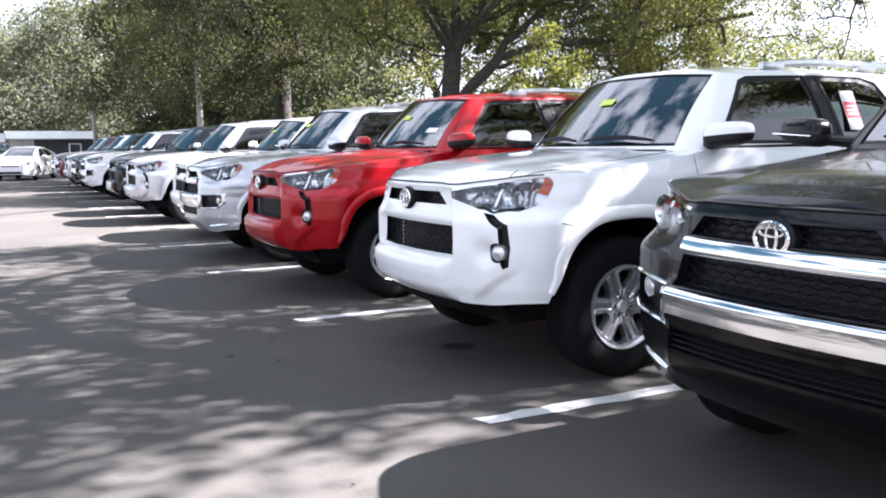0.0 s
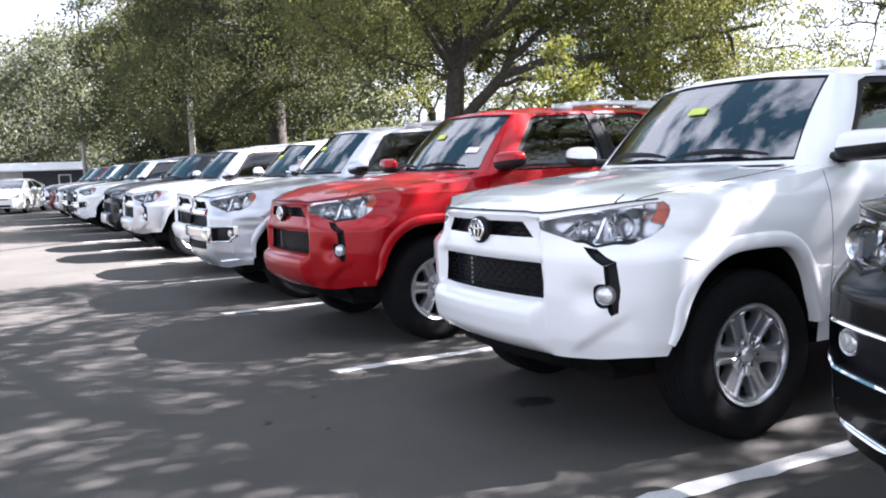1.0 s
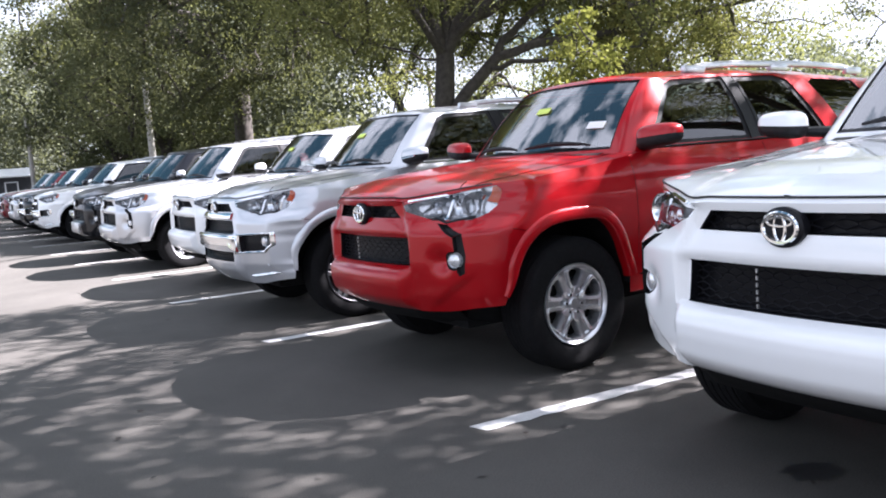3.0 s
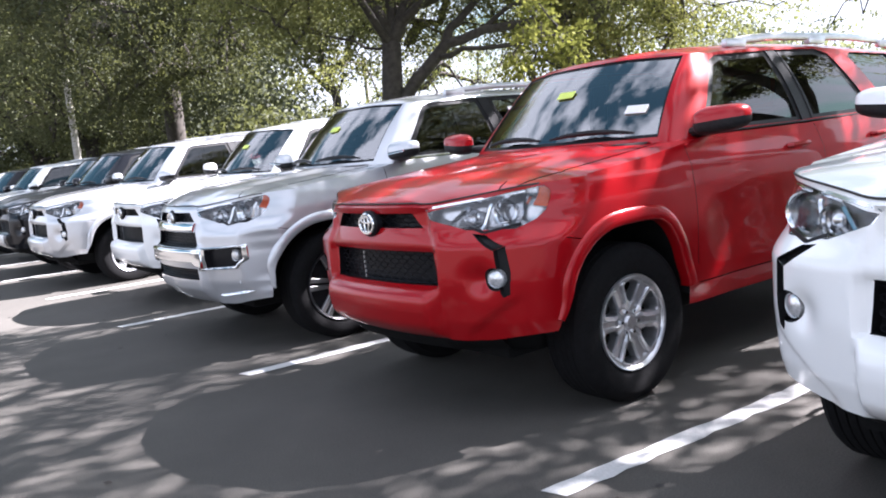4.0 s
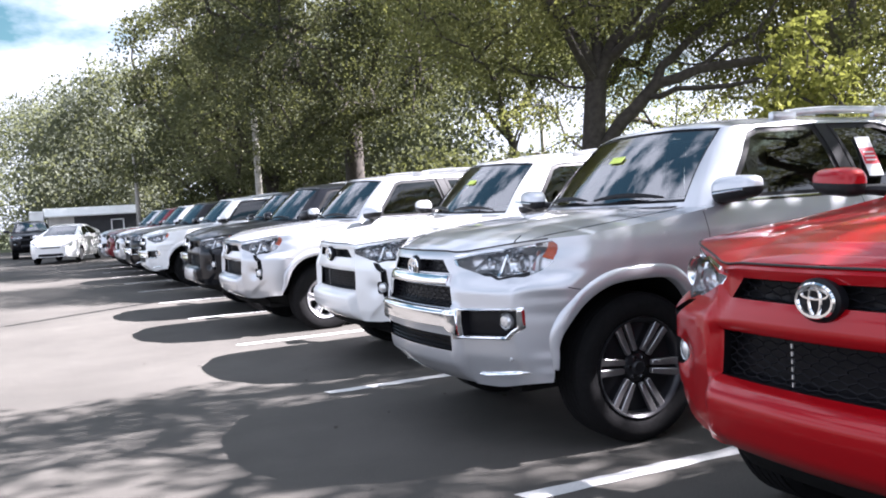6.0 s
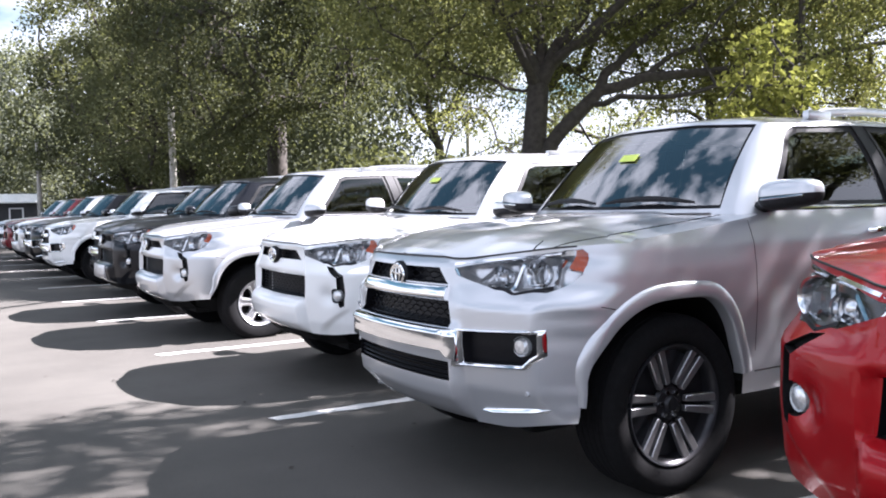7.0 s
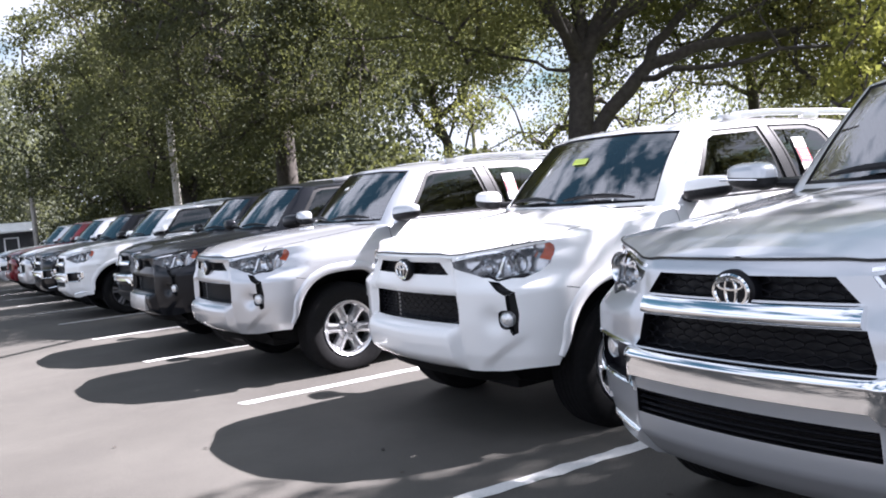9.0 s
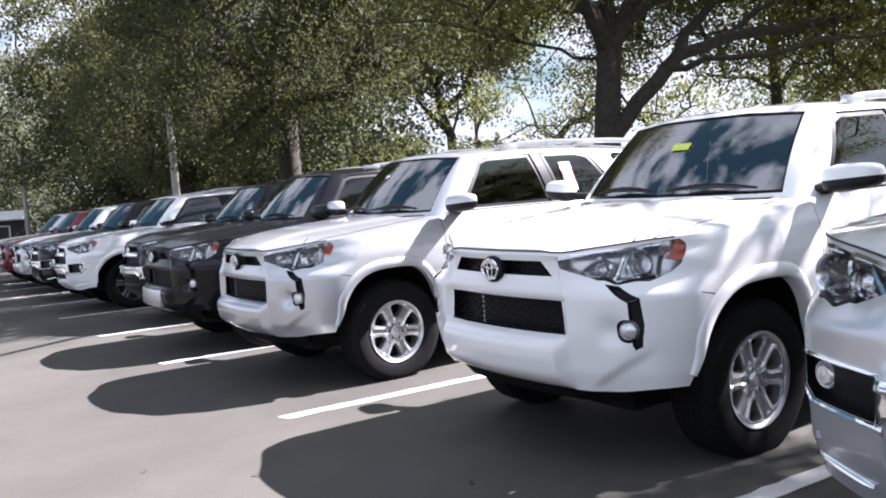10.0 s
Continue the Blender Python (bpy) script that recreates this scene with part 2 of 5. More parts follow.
def box(bm, x0, x1, y0, y1, z0, z1, bevel=0.0, seg=2):
    r = bmesh.ops.create_cube(bm, size=1.0)
    vs = r["verts"]
    for v in vs:
        v.co = Vector((x0 + (v.co.x + 0.5) * (x1 - x0), y0 + (v.co.y + 0.5) * (y1 - y0), z0 + (v.co.z + 0.5) * (z1 - z0)))
    if bevel:
        bmesh.ops.bevel(bm, geom=list({e for v in vs for e in v.link_edges}), offset=bevel, segments=seg, affect="EDGES", profile=0.6)
    return bm


def boxes(*dims, bevel=0.0):
    bm = bmesh.new()
    for d in dims:
        box(bm, *d, bevel=bevel)
    return bm


def tube(bm, points, radii, sides=8, flat=1.0):
    """A swept tube along points; flat scales it across its upright direction."""
    rings, side = [], None
    for i, p in enumerate(points):
        p = Vector(p)
        d = (Vector(points[min(i + 1, len(points) - 1)]) - Vector(points[max(i - 1, 0)])).normalized()
        a = d.orthogonal() if abs(d.z) > 0.95 else d.cross(Vector((0, 0, 1))).normalized()
        a.normalize()
        if flat == 1.0 and i and (side - d * side.dot(d)).length > 0.05:
            a = (side - d * side.dot(d)).normalized()
        side = a
        b = d.cross(a)
        r = radii[i] if isinstance(radii, (list, tuple)) else radii
        rings.append([bm.verts.new(p + a * math.cos(2 * math.pi * k / sides) * r + b * math.sin(2 * math.pi * k / sides) * r * flat) for k in range(sides)])
    for r0, r1 in zip(rings, rings[1:]):
        for k in range(sides):
            bm.faces.new((r0[k], r0[(k + 1) % sides], r1[(k + 1) % sides], r1[k]))
    bm.faces.new(rings[0][::-1])
    bm.faces.new(rings[-1])
    return bm


def lathe(profile, n=48, axis="y", closed=False):
    """Turns (radius, along) pairs about an axis."""
    bm = bmesh.new()
    rings = []
    for r, a in profile:
        ring = []
        for k in range(n):
            c, s = r * math.cos(2 * math.pi * k / n), r * math.sin(2 * math.pi * k / n)
            ring.append(bm.verts.new((c, a, s) if axis == "y" else ((a, c, s) if axis == "x" else (c, s, a))))
        rings.append(ring)
    pairs = list(zip(rings, rings[1:])) + ([(rings[-1], rings[0])] if closed else [])
    for r0, r1 in pairs:
        for k in range(n):
            bm.faces.new((r0[k], r0[(k + 1) % n], r1[(k + 1) % n], r1[k]))
    bmesh.ops.recalc_face_normals(bm, faces=bm.faces[:])
    return bm


def grid_mesh(bm, pts, wrap=False):
    """Faces over rows of points; equal neighbours are skipped."""
    vs = [[bm.verts.new(p) for p in row] for row in pts]
    for a, b in zip(vs, vs[1:]):
        for k in range(len(a) - 1):
            q = [a[k], a[k + 1], b[k + 1], b[k]]
            bm.faces.new(q)
    return vs


def smooth01(a, b, x):
    t = min(1.0, max(0.0, (x - a) / (b - a)))
    return t * t * (3 - 2 * t)


def cut_faces(bm, poly, plane, where):
    """Scores a convex outline into the mesh along the view axis of plane ('yz' or 'xz'); returns the faces inside it."""
    i, j = {"yz": (1, 2), "xz": (0, 2), "xy": (0, 1)}[plane]
    area = sum(p[0] * q[1] - q[0] * p[1] for p, q in zip(poly, poly[1:] + poly[:1]))
    if area < 0:
        poly = poly[::-1]
    a0, a1 = min(p[0] for p in poly), max(p[0] for p in poly)
    b0, b1 = min(p[1] for p in poly), max(p[1] for p in poly)
    faces = []
    for f in bm.faces:
        c = f.calc_center_median()
        if where(c):
            us, ws = [v.co[i] for v in f.verts], [v.co[j] for v in f.verts]
            if max(us) > a0 and min(us) < a1 and max(ws) > b0 and min(ws) < b1:
                faces.append(f)
    for p, q in zip(poly, poly[1:] + poly[:1]):
        co, no = Vector((0, 0, 0)), Vector((0, 0, 0))
        co[i], co[j] = p
        no[i], no[j] = q[1] - p[1], -(q[0] - p[0])
        no.normalize()
        geom = list({*faces, *(e for f in faces for e in f.edges), *(v for f in faces for v in f.verts)})
        res = bmesh.ops.bisect_plane(bm, geom=geom, dist=1e-5, plane_co=co, plane_no=no)
        seen = {f for f in faces if f.is_valid} | {g for g in res["geom"] if isinstance(g, bmesh.types.BMFace)}
        faces = [f for f in seen if (f.calc_center_median() - co).dot(no) < 1e-6]
    return faces


def lift_out(bm, faces):
    """Moves faces into a bmesh of their own."""
    out, made = bmesh.new(), {}
    for f in faces:
        for v in f.verts:
            if v not in made:
                made[v] = out.verts.new(v.co)
    for f in faces:
        try:
            out.faces.new([made[v] for v in f.verts])
        except ValueError:
            pass
    bmesh.ops.delete(bm, geom=faces, context="FACES")
    return out


def cut_out(bm, polys, plane, where):
    out = bmesh.new()
    for p in polys:
        one = lift_out(bm, cut_faces(bm, list(p), plane, where))
        me = bpy.data.meshes.new("tmp")
        one.to_mesh(me)
        one.free()
        out.from_mesh(me)
        bpy.data.meshes.remove(me)
    bmesh.ops.remove_doubles(out, verts=out.verts[:], dist=1e-4)
    bmesh.ops.recalc_face_normals(out, faces=out.faces[:])
    return out


def moved(bm, vec):
    bm2 = bm.copy()
    for v in bm2.verts:
        v.co += Vector(vec)
    return bm2


def recess(patch, vec, cap=True, floor=-9.0):
    """The walls (and back) of a hole whose outline is the patch's, pushed in along vec."""
    vec, out, made = Vector(vec), bmesh.new(), {}
    for e in patch.edges:
        if e.is_boundary:
            a, b = (v.co for v in e.verts)
            if max(a.z, b.z) < floor:
                continue
            out.faces.new([out.verts.new(p) for p in (a, b, b + vec, a + vec)])
    if cap:
        for f in patch.faces:
            out.faces.new([out.verts.new(v.co + vec) for v in f.verts])
    bmesh.ops.remove_doubles(out, verts=out.verts[:], dist=1e-4)
    bmesh.ops.recalc_face_normals(out, faces=out.faces[:])
    return out


def mirror(poly):
    return [(-a, b) for a, b in poly]


def oval(cy, cz, ry, rz, n=20):
    return [(cy + ry * math.cos(2 * math.pi * k / n), cz + rz * math.sin(2 * math.pi * k / n)) for k in range(n)]


# ---- the sport utility vehicle: x runs back from the badge, y across, z up ----
HUB_F, HUB_R, SILL = 0.89, 3.68, 0.45
ARCH = [(0.36, 0.30), (0.375, 0.57), (0.42, 0.68), (0.50, 0.775), (0.62, 0.845), (0.76, 0.875), (1.00, 0.875), (1.10, 0.835), (1.18, 0.74), (1.23, 0.62), (1.275, 0.50), (1.30, 0.30)]
# the plain bumper's end leans away from the wheel towards its foot
ARCH_PLAIN = [(0.325, 0.30), (0.372, 0.47), (0.425, 0.58), (0.462, 0.68), (0.527, 0.775), (0.63, 0.845), (0.76, 0.875), *ARCH[6:]]


def flank(z):
    """Half width of the body by height."""
    return float(np.interp(z, (0.30, 0.42, 0.52, 0.66, 0.86, 1.00, 1.10, 1.19, 1.28), (0.86, 0.885, 0.905, 0.915, 0.930, 0.933, 0.922, 0.890, 0.845)))


def nose(y, z, limited):
    """Front surface of the body: how far back it lies at y, z."""
    y = abs(y)
    w = flank(z)
    if limited:
        mid = np.interp(z, (0.34, 0.40, 0.47, 0.53, 0.62, 0.68, 0.76, 0.79, 0.90, 1.03, 1.07), (0.11, 0.03, -0.035, -0.045, -0.045, -0.055, -0.05, -0.02, -0.01, 0.005, 0.03))
    else:
        mid = np.interp(z, (0.42, 0.455, 0.50, 0.58, 0.632, 0.660, 0.69, 0.84, 0.850, 0.872, 0.925, 0.955, 1.03, 1.045, 1.07), (0.07, 0.0, -0.045, -0.064, -0.064, -0.045, 0.025, 0.025, 0.010, 0.003, 0.010, 0.02, 0.02, 0.004, 0.03))
    soft = np.interp(z, (0.34, 0.44, 0.52, 0.70, 0.92, 1.03, 1.07), (0.07, 0.03, 0.0, -0.022, -0.018, 0.0, 0.03))
    out = 0.040 * smooth01(0.96, 0.88, z)
    k = smooth01(0.448 + out, 0.402 + out, y)
    x = float(soft + (mid - soft) * k)
    a_s = 0.44 * y * y - 0.19 * min(y, 0.37) ** 2 * smooth01(0.64, 0.40, y)
    m = min(y, 0.43)
    a_l = 0.20 * m * m + (max(0.0, y - 0.43) * 0.26 + max(0.0, y - 0.43) ** 2 * 0.42)
    x += a_l + (a_s - a_l) * smooth01(0.86, 0.96, z)
    t = min(1.0, max(0.0, (y - 0.74) / max(0.02, w - 0.74)))
    arc = 0.20 * (1 - math.sqrt(max(0.0, 1 - t * t)))
    if limited:
        flat_t = min(1.0, max(0.0, (y - 0.795) / max(0.02, w - 0.795)))
        arc += (0.20 * flat_t - arc) * 0.75 * smooth01(0.42, 0.50, z) * smooth01(0.92, 0.82, z)
    x += arc
    if not limited:
        x += 0.036 * math.exp(-((y - 0.680) / 0.055) ** 2 - ((z - 0.715) / 0.055) ** 2)
        x += 0.024 * smooth01(0.0, 0.018, 0.490 + (y - 0.61) * 0.72 - z) * smooth01(0.55, 0.63, y) * smooth01(0.86, 0.76, y)
    else:
        x += 0.02 * smooth01(0.80, 0.86, y) * smooth01(0.80, 0.74, z) * smooth01(0.50, 0.56, z)
    return x


def spread(poly, reach):
    """Moves an outline on the lower bumper outwards towards the corner."""
    return [(y + reach * max(0.0, y - 0.43) / 0.26 * smooth01(0.96, 0.86, z), z) for y, z in poly]


def edge_z(y, x):
    """Height of the shoulder line: along the nose by y, then along the flank by x."""
    if x < 0.5 and y < 0.92:
        return float(np.interp(y, (0, 0.34, 0.40, 0.46, 0.77, 0.86, 0.92), (1.068, 1.068, 1.062, 1.064, 1.108, 1.118, 1.124)))
    return float(np.interp(x, (0.5, 1.0, 1.3, 1.55, 2.5, 3.4, 4.6), (1.125, 1.17, 1.205, 1.238, 1.242, 1.262, 1.27)))


def crown_z(x):
    return float(np.interp(x, (0.02, 0.07, 0.16, 0.35, 0.6, 0.9, 1.5), (1.070, 1.098, 1.128, 1.160, 1.186, 1.212, 1.255)))


def swell(x, z):
    """The flares round the wheel arches stand proud of the flank."""
    s = 0.0
    for hub in (HUB_F, HUB_R):
        d = math.hypot((x - hub) / 1.06, max(0.0, z - 0.42) * 1.02)
        if z < 0.42:
            d = abs(x - hub) / 1.06
        s = max(s, 0.012 * smooth01(0.78, 0.55, d))
    s -= 0.012 * smooth01(0.55, 0.75, z) * smooth01(0.98, 0.85, z) * smooth01(1.40, 1.6, x) * smooth01(3.05, 2.9, x)
    return s


def side_y(x, z, limited):
    """Half width of the body at x, z, also round the front corner."""
    w = flank(z)
    if nose(w, z, limited) > x:
        lo, hi = 0.5, w
        for _ in range(22):
            mid = (lo + hi) / 2
            lo, hi = (mid, hi) if nose(mid, z, limited) < x else (lo, mid)
        w = lo
    return w + swell(x, z)


def arch_line(limited):
    """The wheel opening's outline as a smooth curve, front foot to rear foot."""
    line = []
    pts = [Vector(p) for p in (ARCH if limited else ARCH_PLAIN)]
    for k in range(1, len(pts) - 2):
        p0, p1, p2, p3 = pts[k - 1], pts[k], pts[k + 1], pts[k + 2]
        for t in (0.0, 0.25, 0.5, 0.75):
            line.append(0.5 * (2 * p1 + (p2 - p0) * t + (2 * p0 - 5 * p1 + 4 * p2 - p3) * t * t + (3 * p1 - p0 - 3 * p2 + p3) * t ** 3))
    line.append(pts[-2])
    return [pts[0].lerp(pts[1], t) for t in (0.35, 0.6, 0.8)] + line


def flare(shift, side, limited):
    """The moulded band round a wheel opening: a soft outer edge, a flat face, a lip turned into the opening."""
    line = arch_line(limited)
    low = 0.40 if limited else 0.50
    line = [p for p in line if p.y > (low if p.x < 0.8 else 0.47)]
    rows = []
    for k, p in enumerate(line):
        d = (line[min(k + 1, len(line) - 1)] - line[max(k - 1, 0)]).normalized()
        out = Vector((-d.y, d.x))
        wide = 0.074 - 0.016 * abs(k / (len(line) - 1) - 0.45)
        if p.x < 0.6:
            wide *= 0.35 + 0.65 * smooth01(0.46, 0.70, p.y)
        row = []
        for f, h in ((-0.03, -0.045), (-0.02, 0.002), (0.03, 0.012), (0.12, 0.0165), (0.45, 0.0170), (0.72, 0.0145), (0.88, 0.009), (0.96, 0.003), (1.0, -0.004)):
            q = p + out * (f * wide)
            y = side_y(q.x + shift, q.y, limited) if shift == 0 else flank(q.y) + swell(q.x + shift, q.y)
            row.append(Vector((q.x + shift, side * (y + h), q.y)))
        rows.append(row)
    bm = bmesh.new()
    vs = grid_mesh(bm, rows)
    bm.faces.new(vs[0])
    bm.faces.new(vs[-1][::-1])
    bmesh.ops.recalc_face_normals(bm, faces=bm.faces[:])
    return bm


def body_columns():
    cols = [("n", math.sin(q * math.pi / 2)) for q in np.linspace(0, 1, 74)]
    xs = list(np.arange(0.0, 1.02, 0.020)) + list(np.arange(1.05, 2.3, 0.07)) + list(np.arange(2.35, 3.75, 0.04))
    cols += [("s", float(x)) for x in xs[1:]]
    cols += [("r", q) for q in np.linspace(0.12, 1, 9)]
    return cols


def body_point(col, f, limited):
    kind, q = col
    lowf = 0.36 if limited else 0.43
    z_lo_side = 0.40
    if kind == "n":
        z0 = lowf + ((0.395 if limited else 0.46) - lowf) * smooth01(0.70, 0.97, q)
        zt = edge_z(q * 0.93, 0.0)
        z = z0 + (zt - z0) * f
        y = flank(z) * q
        x = nose(y, z, limited)
        return Vector((x, y + swell(x, z) * smooth01(0.6, 1.0, q), z))
    if kind == "s":
        zt_x = 0.58 + q
        z0 = (0.395 if limited else 0.46) + (z_lo_side - (0.395 if limited else 0.46)) * smooth01(0, 0.15, q)
        zt = edge_z(1, zt_x)
        z = z0 + (zt - z0) * f
        w = flank(z)
        start = nose(w, z, limited)
        x = start + q * (4.42 - start) / 3.84
        return Vector((x, w + swell(x, z), z))
    z0, zt = z_lo_side, edge_z(1, 4.5)
    z = z0 + (zt - z0) * f
    w = flank(z)
    a = q * math.pi / 2
    return Vector((4.42 + 0.34 * math.sin(a) ** 0.8 - 0.06 * f, w * math.cos(a) ** 0.45 if a < 1.57 else 0.0, z))


def make_skin(limited):
    """The lower body: nose, flanks and tail, and the shoulder line for the hood to meet."""
    cols = body_columns()
    rows = np.linspace(0, 1, 40)
    half = [[body_point(c, float(f), limited) for f in rows] for c in cols]
    bm = bmesh.new()
    vs = [[bm.verts.new(p) for p in col] for col in half]
    wm = [[bm.verts.new((p.x, -p.y, p.z)) if p.y > 1e-6 else vs[i][k] for k, p in enumerate(col)] for i, col in enumerate(half)]
    for side in (vs, wm):
        for a, b in zip(side, side[1:]):
            for k in range(len(rows) - 1):
                q = (a[k], b[k], b[k + 1], a[k + 1])
                try:
                    bm.faces.new(q)
                except ValueError:
                    pass
    bmesh.ops.remove_doubles(bm, verts=bm.verts[:], dist=1e-5)
    shoulder = [col[-1] for col in half]
    return bm, shoulder


def top_z(x, y, ye, ze):
    u = min(1.0, abs(y) / max(ye, 1e-4))
    zc = crown_z(x)
    z = ze + (zc - ze) * (1 - u ** 2.6)
    return z + 0.013 * smooth01(0.52, 0.42, abs(y) + 0.10 * (1.2 - x)) * smooth01(0.10, 0.30, x)


# greenhouse
def glass_point(col, f):
    """Windscreen, pillars, side glass and tail glass as one tapering wall; f runs from the belt to the roof's edge."""
    kind, q = col
    if kind == "w":
        yb, yt = 0.725 * q, 0.618 * q
        b = Vector((1.165 + 0.36 * yb * yb, yb, 1.225))
        t = Vector((1.66 + 0.30 * yt * yt, yt, 1.722 - 0.09 * yt * yt))
        bow = 0.020 * math.sin(math.pi * f)
        return b.lerp(t, f) + Vector((-0.6, 0, 0.75)) * bow
    if kind == "a":
        a = q * math.pi / 2
        b = Vector((1.354, 0.725 + 0.120 * math.sin(a) ** 0.9, 1.225))
        t = Vector((1.774, 0.618 + 0.029 * math.sin(a), 1.688 - 0.003 * q))
        b.x = 1.354 + 0.197 * (1 - math.cos(a)) + 0.02 * q
        t.x = 1.774 + 0.149 * (1 - math.cos(a)) + 0.02 * q
        return b.lerp(t, f) + Vector((-0.012 * (1 - q), 0.018 * q, 0.008)) * math.sin(math.pi * f)
    if kind == "s":
        xb, xt = 1.571 + q * 2.80, 1.943 + q * 2.37
        y_t = 0.647 + 0.012 * math.sin(math.pi * min(1, q * 1.4)) - 0.05 * q * q
        z_t = 1.685 + 0.028 * math.sin(math.pi * min(1.0, q * 1.2 + 0.05)) - 0.03 * q * q
        b, t = Vector((xb, 0.845 - 0.02 * q, 1.225 + 0.035 * q)), Vector((xt, y_t, z_t))
        return b.lerp(t, f) + Vector((0, 0.022, 0.01)) * math.sin(math.pi * f)
    a = q * math.pi / 2
    b = Vector((4.371 + 0.34 * math.sin(a), 0.825 * math.cos(a) ** 0.5 if q < 1 else 0, 1.26))
    t = Vector((4.313 + 0.22 * math.sin(a), 0.597 * math.cos(a) ** 0.5 if q < 1 else 0, 1.655 + 0.03 * math.sin(a)))
    return b.lerp(t, f)


def make_greenhouse():
    cols = [("w", q) for q in np.linspace(0, 1, 18)] + [("a", q) for q in np.linspace(0.12, 1, 8)] + [("s", q) for q in np.linspace(0.03, 1, 40)] + [("r", q) for q in np.linspace(0.15, 1, 7)]
    rows = np.linspace(0, 1, 16)
    half = [[glass_point(c, float(f)) for f in rows] for c in cols]
    bm = bmesh.new()
    for sgn in (1, -1):
        grid_mesh(bm, [[Vector((p.x, p.y * sgn, p.z)) for p in col] for col in half])
    rim = [col[-1] for col in half]
    # rounded roof between the two rims
    us = [math.sin(u * math.pi / 2) for u in np.linspace(-1, 1, 25)]
    roof = []
    for p in rim:
        zc = float(np.interp(p.x, (1.66, 1.8, 2.1, 2.7, 3.6, 4.55), (1.722, 1.742, 1.765, 1.778, 1.772, 1.700)))
        zc = max(zc, p.z)
        roof.append([Vector((p.x, p.y * u, p.z + (zc - p.z) * (1 - abs(u) ** 3.2))) for u in us])
    grid_mesh(bm, roof)
    bmesh.ops.remove_doubles(bm, verts=bm.verts[:], dist=1e-4)
    return bm


WIN_F = [(1.60, 1.262), (1.615, 1.32), (1.89, 1.645), (1.97, 1.672), (2.455, 1.690), (2.545, 1.262)]
WIN_R = [(2.655, 1.266), (2.565, 1.692), (3.02, 1.694), (3.16, 1.66), (3.40, 1.30), (3.40, 1.275)]
GLASS_F = [(1.665, 1.284), (1.670, 1.325), (1.912, 1.612), (1.985, 1.638), (2.425, 1.654), (2.508, 1.284)]
GLASS_R = [(2.698, 1.288), (2.612, 1.656), (2.99, 1.658), (3.12, 1.628), (3.345, 1.31), (3.34, 1.296)]
PILLAR = [(2.545, 1.262), (2.455, 1.690), (2.565, 1.692), (2.655, 1.266)]
WIN_Q = [(3.62, 1.300), (3.42, 1.640), (3.50, 1.672), (4.05, 1.655), (4.22, 1.30)]
HEAD = [(0.394, 1.046), (0.462, 0.940), (0.600, 0.936), (0.680, 0.909), (0.770, 0.916), (0.806, 0.936), (0.806, 1.100), (0.760, 1.091)]
HEADO = [(0.806, 0.936), (0.845, 0.965), (0.868, 1.000), (0.872, 1.040), (0.864, 1.088), (0.852, 1.106), (0.806, 1.100)]
AMBERP = [(0.832, 1.030), (0.880, 1.010), (0.880, 1.110), (0.838, 1.110)]


def prism(bm, outline, y0, y1):
    """Outline in x, z; from y0 to y1."""
    a = [bm.verts.new((x, y0, z)) for x, z in outline]
    b = [bm.verts.new((x, y1, z)) for x, z in outline]
    n = len(a)
    for k in range(n):
        bm.faces.new((a[k], a[(k + 1) % n], b[(k + 1) % n], b[k]))
    bm.faces.new(a[::-1])
    bm.faces.new(b)
    return bm


def chunky_spoke(rim_r):
    """One sixth of the wheel's face: a broad spoke with two raised ridges, dark pockets left open beside it."""
    r0, r1 = 0.052, rim_r - 0.014
    rs = [r0, 0.084, 0.098, 0.104, 0.116, 0.135, 0.155, 0.175, 0.190, 0.201, 0.207, r1]
    front = []
    for r in rs:
        open_half = radians(float(np.interp(r, (0.098, 0.104, 0.116, 0.135, 0.175, 0.190, 0.201, 0.207), (0, 6.5, 10.5, 13.0, 16.0, 16.0, 12.5, 0))))
        wide = radians(30) - open_half
        row = []
        for u, h in ((-1, 0.014), (-0.9, 0.002), (-0.45, -0.004), (-0.30, 0.010), (0.30, 0.010), (0.45, -0.004), (0.9, 0.002), (1, 0.014)):
            if r > 0.200 or r < 0.09:
                h *= 0.35
            a = u * wide
            row.append(Vector((r * math.cos(a), -0.094 + h, r * math.sin(a))))
        front.append(row)
    bm = bmesh.new()
    grid_mesh(bm, front)
    rows = [[p, Vector((p.x * 0.985, p.y + 0.045, p.z))] for p in [q[0] for q in front]]
    grid_mesh(bm, rows)
    rows = [[p, Vector((p.x * 0.985, p.y + 0.045, p.z))] for p in [q[-1] for q in front]]
    grid_mesh(bm, rows)
    return bm


